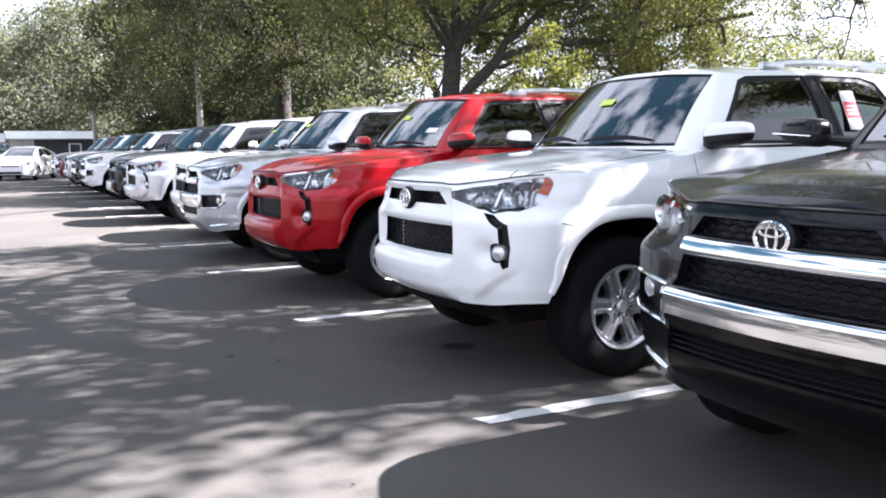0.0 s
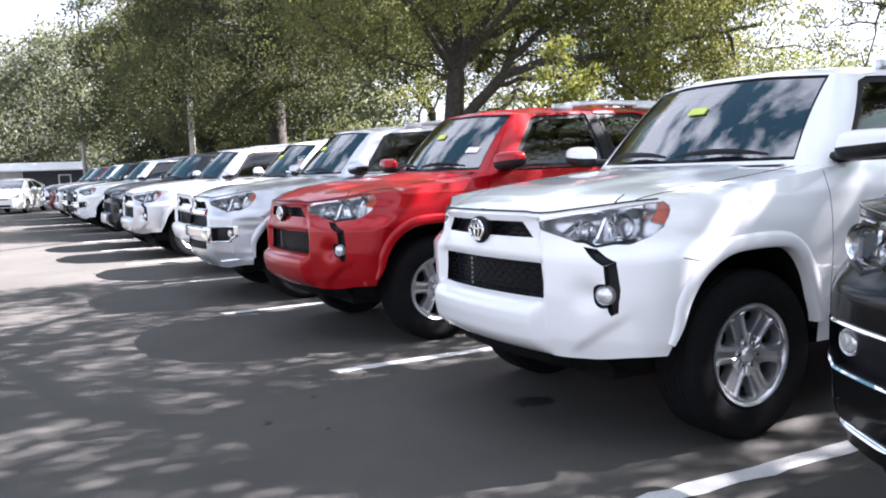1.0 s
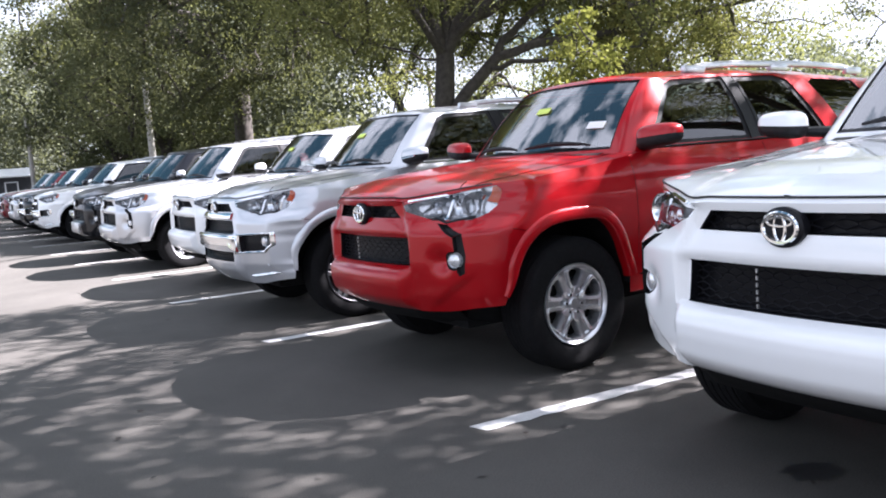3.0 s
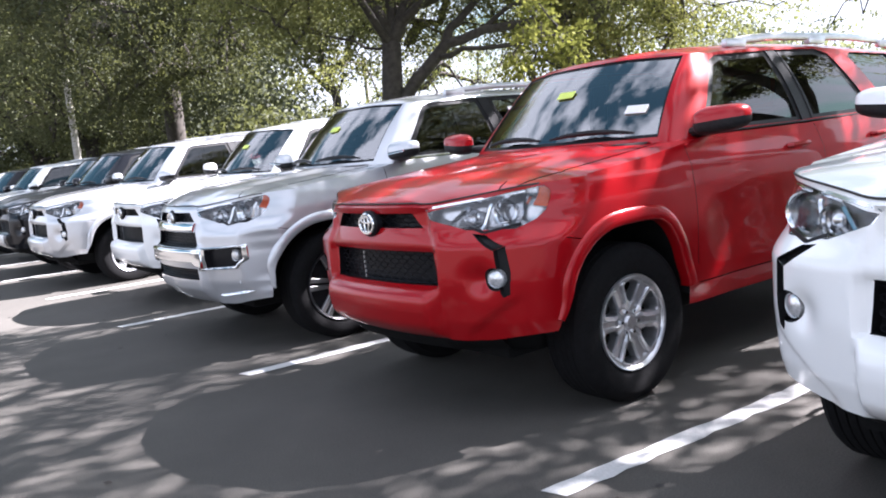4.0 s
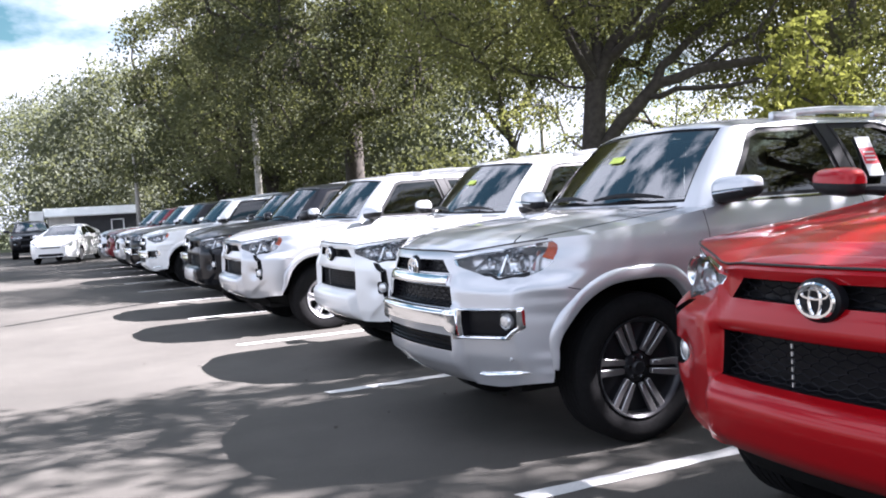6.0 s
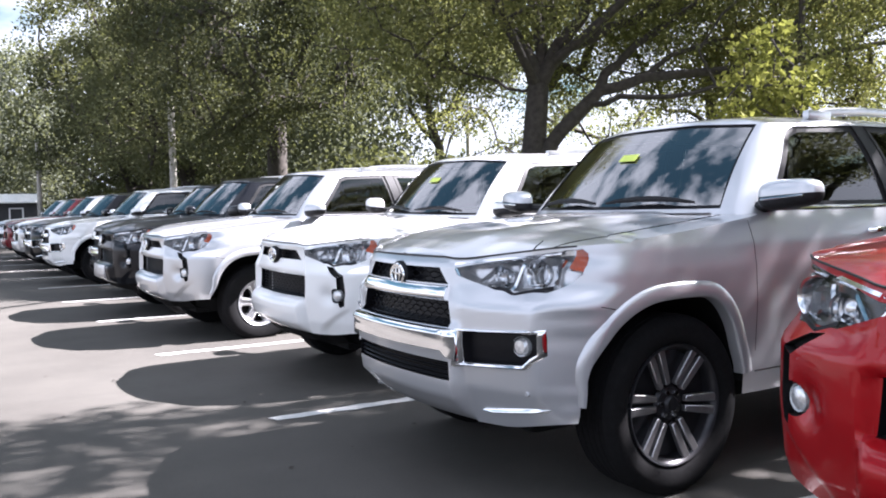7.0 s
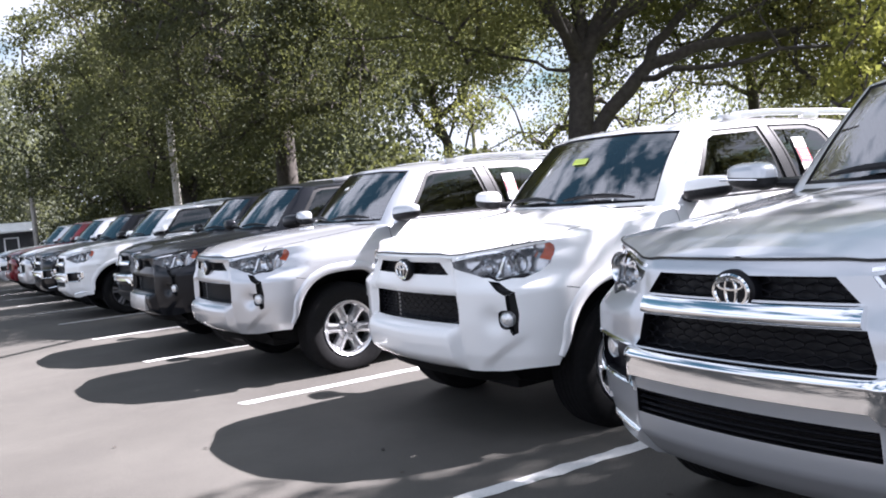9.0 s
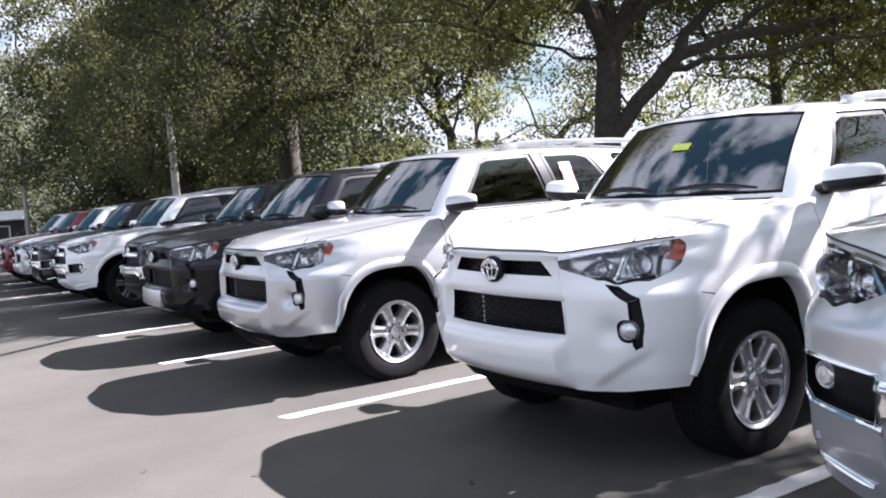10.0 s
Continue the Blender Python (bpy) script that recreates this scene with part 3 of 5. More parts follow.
def wheel(parent, x, side, limited, radius):
    """Tyre, rim barrel, six spokes and hub; the outer face looks along -y for side -1."""
    rim_r = 0.268 if limited else 0.232
    dark = M_ALLOYD if limited else M_ALLOY
    bm = lathe([(rim_r - 0.012, 0.10), (rim_r - 0.030, 0.02), (rim_r - 0.026, -0.085), (rim_r - 0.012, -0.110), (rim_r, -0.118), (rim_r + 0.004, -0.108)], 48)
    rim = part("wheel", bm, dark, parent, "dark machined alloy wheel" if limited else "silver six-spoke alloy wheel")
    w = 0.130
    prof = [(rim_r - 0.002, -0.098), (rim_r + 0.012, -0.112), (rim_r + 0.035, -0.124), (radius - 0.062, -w), (radius - 0.030, -w + 0.006), (radius - 0.012, -w + 0.020), (radius - 0.002, -w + 0.040)]
    for k in range(-2, 3):
        c = k * 0.036
        prof += [(radius, c - 0.016), (radius, c + 0.012), (radius - 0.009, c + 0.014)]
    prof += [(radius - 0.002, w - 0.030), (radius - 0.03, w), (rim_r, 0.10)]
    bm = lathe(prof, 44)
    part("tyre", bm, M_RUBBER, rim, "black treaded rubber tyre", 40)
    for k in range(6):
        a = 2 * math.pi * (k + 0.25) / 6
        rot = Matrix.Rotation(a, 4, "Y")
        bm = bmesh.new()
        if limited:
            for sg in (-1, 1):
                prism(bm, [(0.088, sg * 0.008), (rim_r - 0.010, sg * 0.011), (rim_r - 0.010, sg * 0.050), (0.150, sg * 0.042), (0.088, sg * 0.036)], -0.098, -0.070)
            mat = M_MACH
        else:
            bm.free()
            bm = chunky_spoke(rim_r)
            mat = M_ALLOY
        bmesh.ops.recalc_face_normals(bm, faces=bm.faces[:])
        if limited:
            bmesh.ops.bevel(bm, geom=bm.edges[:], offset=0.004, segments=1, affect="EDGES")
        for v in bm.verts:
            r = math.hypot(v.co.x, v.co.z)
            v.co.y += 0.030 * (1 - r / rim_r) - 0.012
            v.co = rot @ v.co
        part("spoke", bm, mat, rim, "", 35 if limited else 14)
    if limited:
        bm = lathe([(0.0001, -0.040), (rim_r - 0.03, -0.052), (rim_r - 0.012, -0.108)], 48)
        part("wheel_dish", bm, M_ALLOYD, rim)
    else:
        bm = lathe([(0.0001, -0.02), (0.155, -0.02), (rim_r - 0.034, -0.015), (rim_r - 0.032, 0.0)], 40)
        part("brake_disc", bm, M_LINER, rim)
    bm = lathe([(0.0001, -0.098), (0.030, -0.098), (0.036, -0.092), (0.040, -0.080), (0.072, -0.076), (0.082, -0.060)], 32)
    cap = part("hub_cap", bm, dark, rim)
    for k in range(6):
        a = 2 * math.pi * (k + 0.75) / 6
        bm = lathe([(0.0001, -0.090), (0.009, -0.090), (0.011, -0.084), (0.011, -0.06)], 6)
        for v in bm.verts:
            v.co += Vector((0.057 * math.cos(a), 0, 0.057 * math.sin(a)))
        part("wheel_nut", bm, M_CHROME, rim, smooth=0)
    rim.matrix_basis = pose(x, side * 0.762, radius, 0, 9 * side, 0 if side < 0 else 180)
    return rim


def lattice(bm, y0, y1, z0, z1, xf, pitch=0.06, thick=0.0034, rows=4):
    """Flattened honeycomb: zigzag bars one above another, joined by short uprights."""
    step = (z1 - z0) / rows
    amp = step * 0.26
    n = int((y1 - y0) / (pitch / 2))
    ys = np.linspace(y0, y1, n + 1)
    for k in range(rows + 1):
        line = []
        for i, y in enumerate(ys):
            z = min(z1, max(z0, z0 + k * step + (amp if (i + k) % 2 else -amp)))
            line.append((xf(y, z), y, z))
        tube(bm, line, thick, 4)
        if k < rows:
            for i, y in enumerate(ys):
                if (i + k) % 2:
                    za, zb = z0 + k * step + amp, z0 + (k + 1) * step - amp
                    tube(bm, [(xf(y, za), y, za), (xf(y, zb), y, zb)], thick, 4)
    return bm


def bar_on_nose(y0, y1, z_lo, z_hi, off, depth, limited, n=24, lipped=False):
    """A bar that follows the nose between two heights, standing off it, with rounded edges."""
    bm = bmesh.new()
    rows = []
    prof = [(0.0, -depth), (0.0, 0.25), (0.06, 0.80), (0.18, 1.0), (0.45, 0.92), (0.75, 0.62), (0.92, 0.35), (1.0, 0.1), (1.0, -depth)]
    if lipped:
        prof = [(0.0, -depth), (0.0, 0.45), (0.02, 0.74), (0.06, 0.92), (0.35, 0.87), (0.68, 0.79), (0.71, 0.82), (0.73, 1.0), (0.77, 1.03), (0.83, 0.97), (0.96, 0.66), (1.0, 0.3), (1.0, -depth)]
    for y in np.linspace(y0, y1, n):
        a, b = z_lo(y), z_hi(y)
        zm = (a + b) / 2
        rows.append([Vector((nose(y, zm, limited) - (off * k if k > 0 else k), y, a + (b - a) * f)) for f, k in prof])
    vs = grid_mesh(bm, rows)
    bm.faces.new(vs[0])
    bm.faces.new(vs[-1][::-1])
    bmesh.ops.recalc_face_normals(bm, faces=bm.faces[:])
    return bm


def make_suv(limited, label):
    car = thing("suv", Matrix.Identity(4), label, "car", "parked SUVs")
    front = lambda c: c.x < 0.62
    right, left = (lambda c: c.y < -0.4), (lambda c: c.y > 0.4)
    skin, shoulder = make_skin(limited)
    # hood and the tops of the fenders, between the two shoulder lines
    hood_rows, fender_rows = [], []
    for p in shoulder:
        if p.x > 1.46:
            break
        yh = min(0.772 - 0.05 * smooth01(0.4, 1.4, p.x), p.y)
        hood_rows.append([Vector((p.x, yh * u, top_z(p.x, yh * u, p.y, p.z) + 0.002)) for u in np.linspace(-1, 1, 31)])
        if p.y > yh + 0.012:
            fender_rows.append([Vector((p.x, y, top_z(p.x, y, p.y, p.z))) for y in np.linspace(yh + 0.006, p.y, 7)])
    bm = bmesh.new()
    hood_rows[0] = [v + Vector((0.003, 0, 0)) for v in hood_rows[0]]
    grid_mesh(bm, hood_rows)
    bmesh.ops.remove_doubles(bm, verts=bm.verts[:], dist=1e-4)
    bmesh.ops.recalc_face_normals(bm, faces=bm.faces[:])
    part("hood", bm, M_WHITE, car)
    for sgn in (1, -1):
        grid_mesh(skin, [[Vector((v.x, v.y * sgn, v.z)) for v in row] for row in fender_rows])
    bmesh.ops.remove_doubles(skin, verts=skin.verts[:], dist=1e-4)
    # wheel openings, with liners
    for side, pick in ((-1, right), (1, left)):
        for shift in (0.0, HUB_R - HUB_F):
            arch = [(HUB_F + (x - HUB_F) * 1.03 + shift, 0.40 + (z - 0.40) * 1.03) for x, z in [(ARCH if limited else ARCH_PLAIN)[0], *arch_line(limited)[::2], ARCH[-1]]]
            patch = cut_out(skin, [arch], "xz", pick)
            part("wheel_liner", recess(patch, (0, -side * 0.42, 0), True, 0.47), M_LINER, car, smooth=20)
            patch.free()
            part("wheel_flare", flare(shift, side, limited), M_WHITE, car, smooth=40)
    # upper grille
    up = [(-0.318, 1.022), (0.318, 1.022), (0.382, 0.952), (-0.382, 0.952)]
    patch = cut_out(skin, [up], "yz", front)
    part("grille_frame", recess(patch, (0.05, 0, 0)), M_GRILLE, car, smooth=20)
    patch.free()
    part("grille_mesh", lattice(bmesh.new(), -0.362, 0.362, 0.954, 1.02, lambda y, z: nose(y, z, limited) + 0.026, 0.072, 0.0032, 3), M_GRILLE, car, "black honeycomb upper grille")
    if limited:
        holes = [([(-0.402, 0.882), (0.402, 0.882), (0.432, 0.772), (-0.432, 0.772)], False), ([(-0.436, 0.625), (0.436, 0.625), (0.440, 0.543), (-0.440, 0.543)], True)]
    else:
        holes = [([(-0.430, 0.842), (0.430, 0.842), (0.446, 0.686), (-0.446, 0.686)], False)]
    for poly, slats in holes:
        patch = cut_out(skin, [poly], "yz", front)
        part("grille_frame", recess(patch, (0.06, 0, 0)), M_GRILLE, car, smooth=20)
        patch.free()
        z1, z0 = poly[0][1], poly[2][1]
        if slats:
            for k in range(4):
                zc = z0 + (k + 0.5) * (z1 - z0) / 4
                bm = tube(bmesh.new(), [(nose(y, zc, limited) + 0.020, y, zc) for y in np.linspace(-0.433, 0.433, 19)], 0.009, 6, 0.55)
                part("grille_slat", bm, M_GRILLE, car)
        else:
            part("grille_mesh", lattice(bmesh.new(), -0.43, 0.43, z0 + 0.002, z1 - 0.002, lambda y, z: nose(y, z, limited) + (0.036 if limited else 0.028), 0.062, 0.0032, 5 if limited else 7), M_GRILLE, car, "black honeycomb lower grille")
            if not limited:
                bm = boxes(*[(0.029, 0.036, 0.122, 0.128, z0 + 0.01 + k * 0.024, z0 + 0.024 + k * 0.024) for k in range(6)])
                part("latch_stay", bm, M_ALLOY, car)
    # lamps
    for sgn in (1, -1):
        m = (lambda p: p) if sgn > 0 else mirror
        lens = cut_out(skin, [m(HEAD), m(HEADO)], "yz", front)
        tmp = lens.copy()
        amb = cut_out(tmp, [m(AMBERP)], "yz", front)
        tmp.free()
        for v in amb.verts:
            v.co += Vector((0.014, -0.010 * sgn, -0.004))
        lamp = part("headlight", recess(lens, (0.085, -0.03 * sgn, 0)), M_HOUSING, car, "clear headlight with chrome bowls", 20)
        part("lens", lens, M_LENS, lamp).visible_shadow = False
        part("turn_signal", amb, M_AMBER, lamp, "amber turn signal")
        for cy, cz, r, d in ((0.738, 1.000, 0.052, 0.045), (0.600, 0.985, 0.036, 0.050)):
            x0 = nose(cy, cz, limited) + d
            bm = lathe([(r * 1.30, -0.030), (r * 1.12, -0.022), (r, 0.0), (r * 0.80, 0.012)], 24, "x")
            for v in bm.verts:
                v.co = Matrix.Rotation(-0.15 * sgn, 3, "Z") @ v.co + Vector((x0, cy * sgn, cz))
            part("reflector_ring", bm, M_REFL, lamp)
            bm = bmesh.new()
            bmesh.ops.create_uvsphere(bm, u_segments=20, v_segments=12, radius=r * 0.86)
            for v in bm.verts:
                v.co = Vector((v.co.x * 0.6 + x0 + 0.01, v.co.y + cy * sgn, v.co.z + cz))
            part("projector_lens", bm, M_LENS if cy > 0.7 else M_REFL, lamp)
        # bright blade along the upper edge and down the inner end
        blades = [((0.402, 1.034), (0.795, 1.084), 0.012, 0.012), ((0.402, 1.032), (0.462, 0.950), 0.010, 0.012), ((0.470, 0.950), (0.600, 0.948), 0.006, 0.02),
                  ((0.645, 0.932), (0.672, 1.040), 0.011, 0.030), ((0.505, 0.962), (0.575, 1.035), 0.012, 0.045), ((0.690, 0.950), (0.770, 0.962), 0.006, 0.02),
                  ((0.800, 0.960), (0.806, 1.060), 0.012, 0.020), ((0.535, 0.955), (0.620, 0.962), 0.012, 0.045)]
        for a, b, wd, dp in blades:
            pts = [(nose(a[0] + (b[0] - a[0]) * t, a[1] + (b[1] - a[1]) * t, limited) + dp, (a[0] + (b[0] - a[0]) * t) * sgn, a[1] + (b[1] - a[1]) * t) for t in np.linspace(0, 1, 10)]
            part("light_blade", tube(bmesh.new(), pts, wd, 6), M_REFL, lamp)
        for a, b in (((0.600, 0.944), (0.682, 0.918)), ((0.682, 0.918), (0.800, 0.946)), ((0.470, 0.944), (0.600, 0.944))):
            pts = [(nose(a[0] + (b[0] - a[0]) * t, a[1] + (b[1] - a[1]) * t, limited) + 0.012, (a[0] + (b[0] - a[0]) * t) * sgn, a[1] + (b[1] - a[1]) * t) for t in np.linspace(0, 1, 6)]
            part("lamp_bezel", tube(bmesh.new(), pts, 0.012 if a[0] > 0.5 else 0.006, 6), M_GRILLE, lamp, "black lower bezel")
        if not limited:
            pieces = [[(0.622, 0.921), (0.675, 0.913), (0.735, 0.864), (0.697, 0.846)], [(0.699, 0.846), (0.735, 0.864), (0.745, 0.745), (0.737, 0.650), (0.716, 0.636), (0.709, 0.655)], oval(0.694, 0.719, 0.050, 0.052)]
            patch = cut_out(skin, [m(spread(p, 0.054)) for p in pieces], "yz", front)
            trim = part("fog_lamp_trim", recess(patch, (0.032, -0.012 * sgn, 0)), M_PLASTIC, car, "black plastic fog lamp surround", 20)
            patch.free()
            bm = lathe([(0.0001, -0.008), (0.024, -0.006), (0.034, 0.0), (0.037, 0.010), (0.041, -0.002), (0.046, 0.02)], 28, "x")
            x0 = nose(0.744, 0.719, False) + 0.010
            for v in bm.verts:
                v.co = Matrix.Rotation(-0.40 * sgn, 3, "Z") @ v.co + Vector((x0 + 0.006, 0.738 * sgn, 0.719))
            part("fog_lamp", bm, M_FOG, trim, "round clear fog lamp")
        else:
            inner = [(0.484, 0.757), (0.766, 0.770), (0.766, 0.686), (0.724, 0.638), (0.484, 0.626)]
            outer = [(0.462, 0.772), (0.782, 0.786), (0.784, 0.680), (0.734, 0.620), (0.450, 0.608)]
            inner, outer = spread(inner, 0.032), spread(outer, 0.032)
            bez = cut_out(skin, [m(inner)], "yz", front)
            box_ = part("fog_lamp_recess", recess(bez, (0.045, 0, 0)), M_GRILLE, car, "black fog lamp recess", 20)
            bez.free()
            bm = bmesh.new()
            rows = []
            n = len(inner)
            for k in range(n + 1):
                a, b = outer[k % n], inner[k % n]
                row = []
                for t, off in ((0, -0.004), (0.08, 0.010), (0.5, 0.016), (0.92, 0.010), (1, -0.02)):
                    y, z = a[0] + (b[0] - a[0]) * t, a[1] + (b[1] - a[1]) * t
                    row.append((y, z, off))
                rows.append(row)
            fine = []
            for r0, r1 in zip(rows, rows[1:]):
                for s in np.linspace(0, 1, 7)[:-1]:
                    fine.append([tuple(p + (q - p) * s for p, q in zip(u, v)) for u, v in zip(r0, r1)])
            fine.append(rows[-1])
            grid_mesh(bm, [[Vector((nose(y, z, True) - off, y * sgn, z)) for y, z, off in row] for row in fine])
            bmesh.ops.recalc_face_normals(bm, faces=bm.faces[:])
            part("fog_lamp_frame", bm, M_CHROME, box_, "chrome fog lamp frame", 50)
            bm = lathe([(0.0001, -0.010), (0.026, -0.008), (0.034, -0.001), (0.037, 0.010), (0.042, 0.0), (0.046, 0.03)], 28, "x")
            for v in bm.verts:
                v.co = Matrix.Rotation(-0.25 * sgn, 3, "Z") @ v.co + Vector((nose(0.728, 0.711, True) + 0.036, 0.728 * sgn, 0.711))
            part("fog_lamp", bm, M_FOG, box_, "round clear fog lamp")
            bm = bar_on_nose(0.550, 0.870, lambda y: 0.410 + (y - 0.53) * 0.125 + 0.010 * smooth01(0.60, 0.55, y), lambda y: 0.432 + (y - 0.53) * 0.125, 0.014, 0.01, True)
            if sgn < 0:
                for v in bm.verts:
                    v.co.y = -v.co.y
                bmesh.ops.reverse_faces(bm, faces=bm.faces[:])
            part("bumper_strip", bm, M_CHROME, car, "chrome lower bumper strip")
            bm = lathe([(0.0001, -0.004), (0.010, -0.004), (0.013, 0.0), (0.013, 0.01)], 16, "x")
            for v in bm.verts:
                v.co += Vector((nose(0.76, 0.52, True), 0.76 * sgn, 0.52))
            part("parking_sensor", bm, M_SILVER, car)
    if limited:
        part("grille_bar", bar_on_nose(-0.398, 0.398, lambda y: 0.884, lambda y: 0.946, 0.030, 0.02, True, 31), M_CHROME, car, "chrome grille bar", 50)
        part("bumper_bar", bar_on_nose(-0.480, 0.480, lambda y: 0.628 + 0.045 * smooth01(0.475, 0.43, abs(y)), lambda y: 0.768, 0.034, 0.02, True, 41, True), M_CHROME, car, "chrome bumper bar", 50)
    # badge: a plain oval ring with two crossed ovals on a black disc
    bm = lathe([(0.0001, -0.010), (0.060, -0.010), (0.074, 0.0), (0.076, 0.03)], 36, "x")
    for v in bm.verts:
        v.co = Vector((v.co.x, v.co.y * 1.06, v.co.z * 0.88 + 0.975))
    disc = part("badge_disc", bm, M_GRILLE, car)
    bm = bmesh.new()
    for ry, rz, t, zc in ((0.062, 0.047, 0.0075, 0.975), (0.020, 0.044, 0.0050, 0.975), (0.046, 0.014, 0.0050, 0.994)):
        ring = [(-0.012, ry * math.cos(2 * math.pi * k / 36), zc + rz * math.sin(2 * math.pi * k / 36)) for k in range(37)]
        tube(bm, ring, t, 6)
    part("badge", bm, M_CHROME, disc, "chrome oval badge")
    # shut lines of doors, bumper and fuel flap
    gaps = []
    for side, pick in ((-1, right), (1, left)):
        for line in ([(1.345, 1.20), (1.352, 0.60)], [(2.60, 1.235), (2.63, 0.48)], [(3.47, 1.24), (3.40, 0.93)], [(0.42, 0.872), (0.545, 0.846)]):
            (x0, z0), (x1, z1) = line
            d = Vector((x1 - x0, z1 - z0)).normalized() * 0.0022
            quad = [(x0 - d.y, z0 + d.x), (x0 + d.y, z0 - d.x), (x1 + d.y, z1 - d.x), (x1 - d.y, z1 + d.x)]
            cut_out(skin, [quad], "xz", pick).free()
        quad = [(1.36, 0.500), (2.95, 0.500), (2.95, 0.507), (1.36, 0.507)]
        cut_out(skin, [quad], "xz", pick).free()
    bmesh.ops.recalc_face_normals(skin, faces=skin.faces[:])
    part("body", skin, M_WHITE, car)
    # cabin shell and glass
    cab = make_greenhouse()
    panes = [("windshield", [[(-0.706, 1.255), (-0.604, 1.680), (-0.3, 1.700), (0.3, 1.700), (0.604, 1.680), (0.706, 1.255)]], "yz", lambda c: c.x < 1.95 and abs(c.y) < 0.735, M_WGLASS, (0.006, 0, -0.004))]
    for side, pick in ((-1, right), (1, left)):
        v = (0, -side * 0.012, 0)
        for nm, poly in (("side_window", WIN_F), ("side_window", WIN_R), ("quarter_window", WIN_Q)):
            panes.append((nm, [poly], "xz", pick, M_FGLASS if poly is WIN_F else M_SGLASS, v))
    panes.append(("rear_window", [[(-0.62, 1.30), (-0.5, 1.62), (0.5, 1.62), (0.62, 1.30)]], "yz", lambda c: c.x > 4.30, M_SGLASS, (-0.01, 0, 0)))
    for nm, polys, plane, pick, mat, v in panes:
        patch = cut_out(cab, polys, plane, pick)
        seal = recess(patch, Vector(v) * 2.2, False)
        band = None
        if nm == "windshield":
            band = patch
            patch = cut_out(band, [[(-0.690, 1.275), (-0.590, 1.668), (-0.3, 1.686), (0.3, 1.686), (0.590, 1.668), (0.690, 1.275)]], "yz", pick)
        elif nm == "side_window":
            band = patch
            patch = cut_out(band, [GLASS_F if polys[0] is WIN_F else GLASS_R], "xz", pick)
        pane = part(nm, moved(patch, v), mat, car, "dark tinted glass" if mat is M_SGLASS else "")
        patch.free()
        part("window_seal", seal, M_SEAL, pane)
        if band:
            part("screen_border" if nm == "windshield" else "door_frame", moved(band, v if nm == "windshield" else Vector(v) * 0.92), M_GRILLE if nm == "windshield" else M_PLASTIC, pane, "black glass border" if nm == "windshield" else "black window frame")
            band.free()
    for side, pick in ((-1, right), (1, left)):
        patch = cut_out(cab, [PILLAR], "xz", pick)
        part("door_pillar", moved(patch, (0, -side * 0.004, 0)), M_PLASTIC, car, "black door pillar")
        patch.free()
    bmesh.ops.recalc_face_normals(cab, faces=cab.faces[:])
    part("cabin", cab, M_WHITE, car)
    part("hood_tab", tube(bmesh.new(), [(nose(0.70, 1.09, limited) + 0.006, -0.70, edge_z(0.70, 0.0) - 0.004), (nose(0.70, 1.09, limited) + 0.014, -0.716, edge_z(0.70, 0.0) + 0.018), (nose(0.70, 1.09, limited) + 0.03, -0.745, edge_z(0.70, 0.0) + 0.042)], [0.0035, 0.003, 0.002], 5), M_PLASTIC, car, "thin black tab at the hood's edge")
    # dark gap between the hood's front edge and the fascia and lamps
    line = [(nose(abs(y), edge_z(abs(y), 0.0) - 0.004, limited) - 0.001, y, edge_z(abs(y), 0.0) + 0.001) for y in np.linspace(-0.84, 0.84, 57)]
    part("hood_gap", tube(bmesh.new(), line, 0.0042, 5), M_SEAL, car, "dark shut line at the hood's edge")
    # cowl, wipers
    bm = bmesh.new()
    rows = [[Vector((1.10 + 0.40 * y * y + dx, y, 1.222 + dz)) for dx, dz in ((0, 0.002), (0.04, 0.014), (0.075, 0.012))] for y in np.linspace(-0.68, 0.68, 25)]
    grid_mesh(bm, rows)
    part("cowl", bm, M_PLASTIC, car)
    for y0, y1 in ((0.52, -0.02), (-0.10, -0.60)):
        pts = []
        for t in np.linspace(0, 1, 9):
            y = y0 + (y1 - y0) * t
            f = 0.085 + 0.075 * t * (1 - t) * 2
            g = glass_point(("w", min(1, abs(y) / 0.72)), f)
            pts.append((g.x - 0.020, y, g.z + 0.018))
        bm = tube(bmesh.new(), pts, [0.007 + 0.010 * math.sin(math.pi * t) for t in np.linspace(0, 1, 9)], 6)
        part("wiper", bm, M_PLASTIC, car)
    # mirrors
    for side in (-1, 1):
        bm = bmesh.new()
        bmesh.ops.create_uvsphere(bm, u_segments=24, v_segments=16, radius=1.0)
        for v in bm.verts:
            sx, sy, sz = (math.copysign(abs(c) ** 0.62, c) for c in v.co)
            y = 0.138 * sy
            taper = 1 - 0.20 * (sy * 0.5 + 0.5)
            v.co = Vector((1.440 + (0.105 if sx < 0 else 0.045) * sx * taper + 0.03 * (sy * 0.5 + 0.5), side * (1.048 + y), 1.312 + (0.080 if sz > 0 else 0.070) * sz * taper + 0.010 * sy))
        lower = [f for f in bm.faces if f.calc_center_median().z < 1.314 + 0.10 * (abs(f.calc_center_median().y) - 1.048)]
        low = lift_out(bm, lower)
        cap = part("mirror", bm, M_WHITE, car)
        part("mirror_base", low, M_PLASTIC, cap, "black mirror underside")
        bm = tube(bmesh.new(), [(1.545, side * 0.83, 1.262), (1.51, side * 0.90, 1.270), (1.465, side * 1.01, 1.276)], [0.066, 0.056, 0.044], 10, 0.50)
        part("mirror_arm", bm, M_PLASTIC, cap)
        bm = bmesh.new()
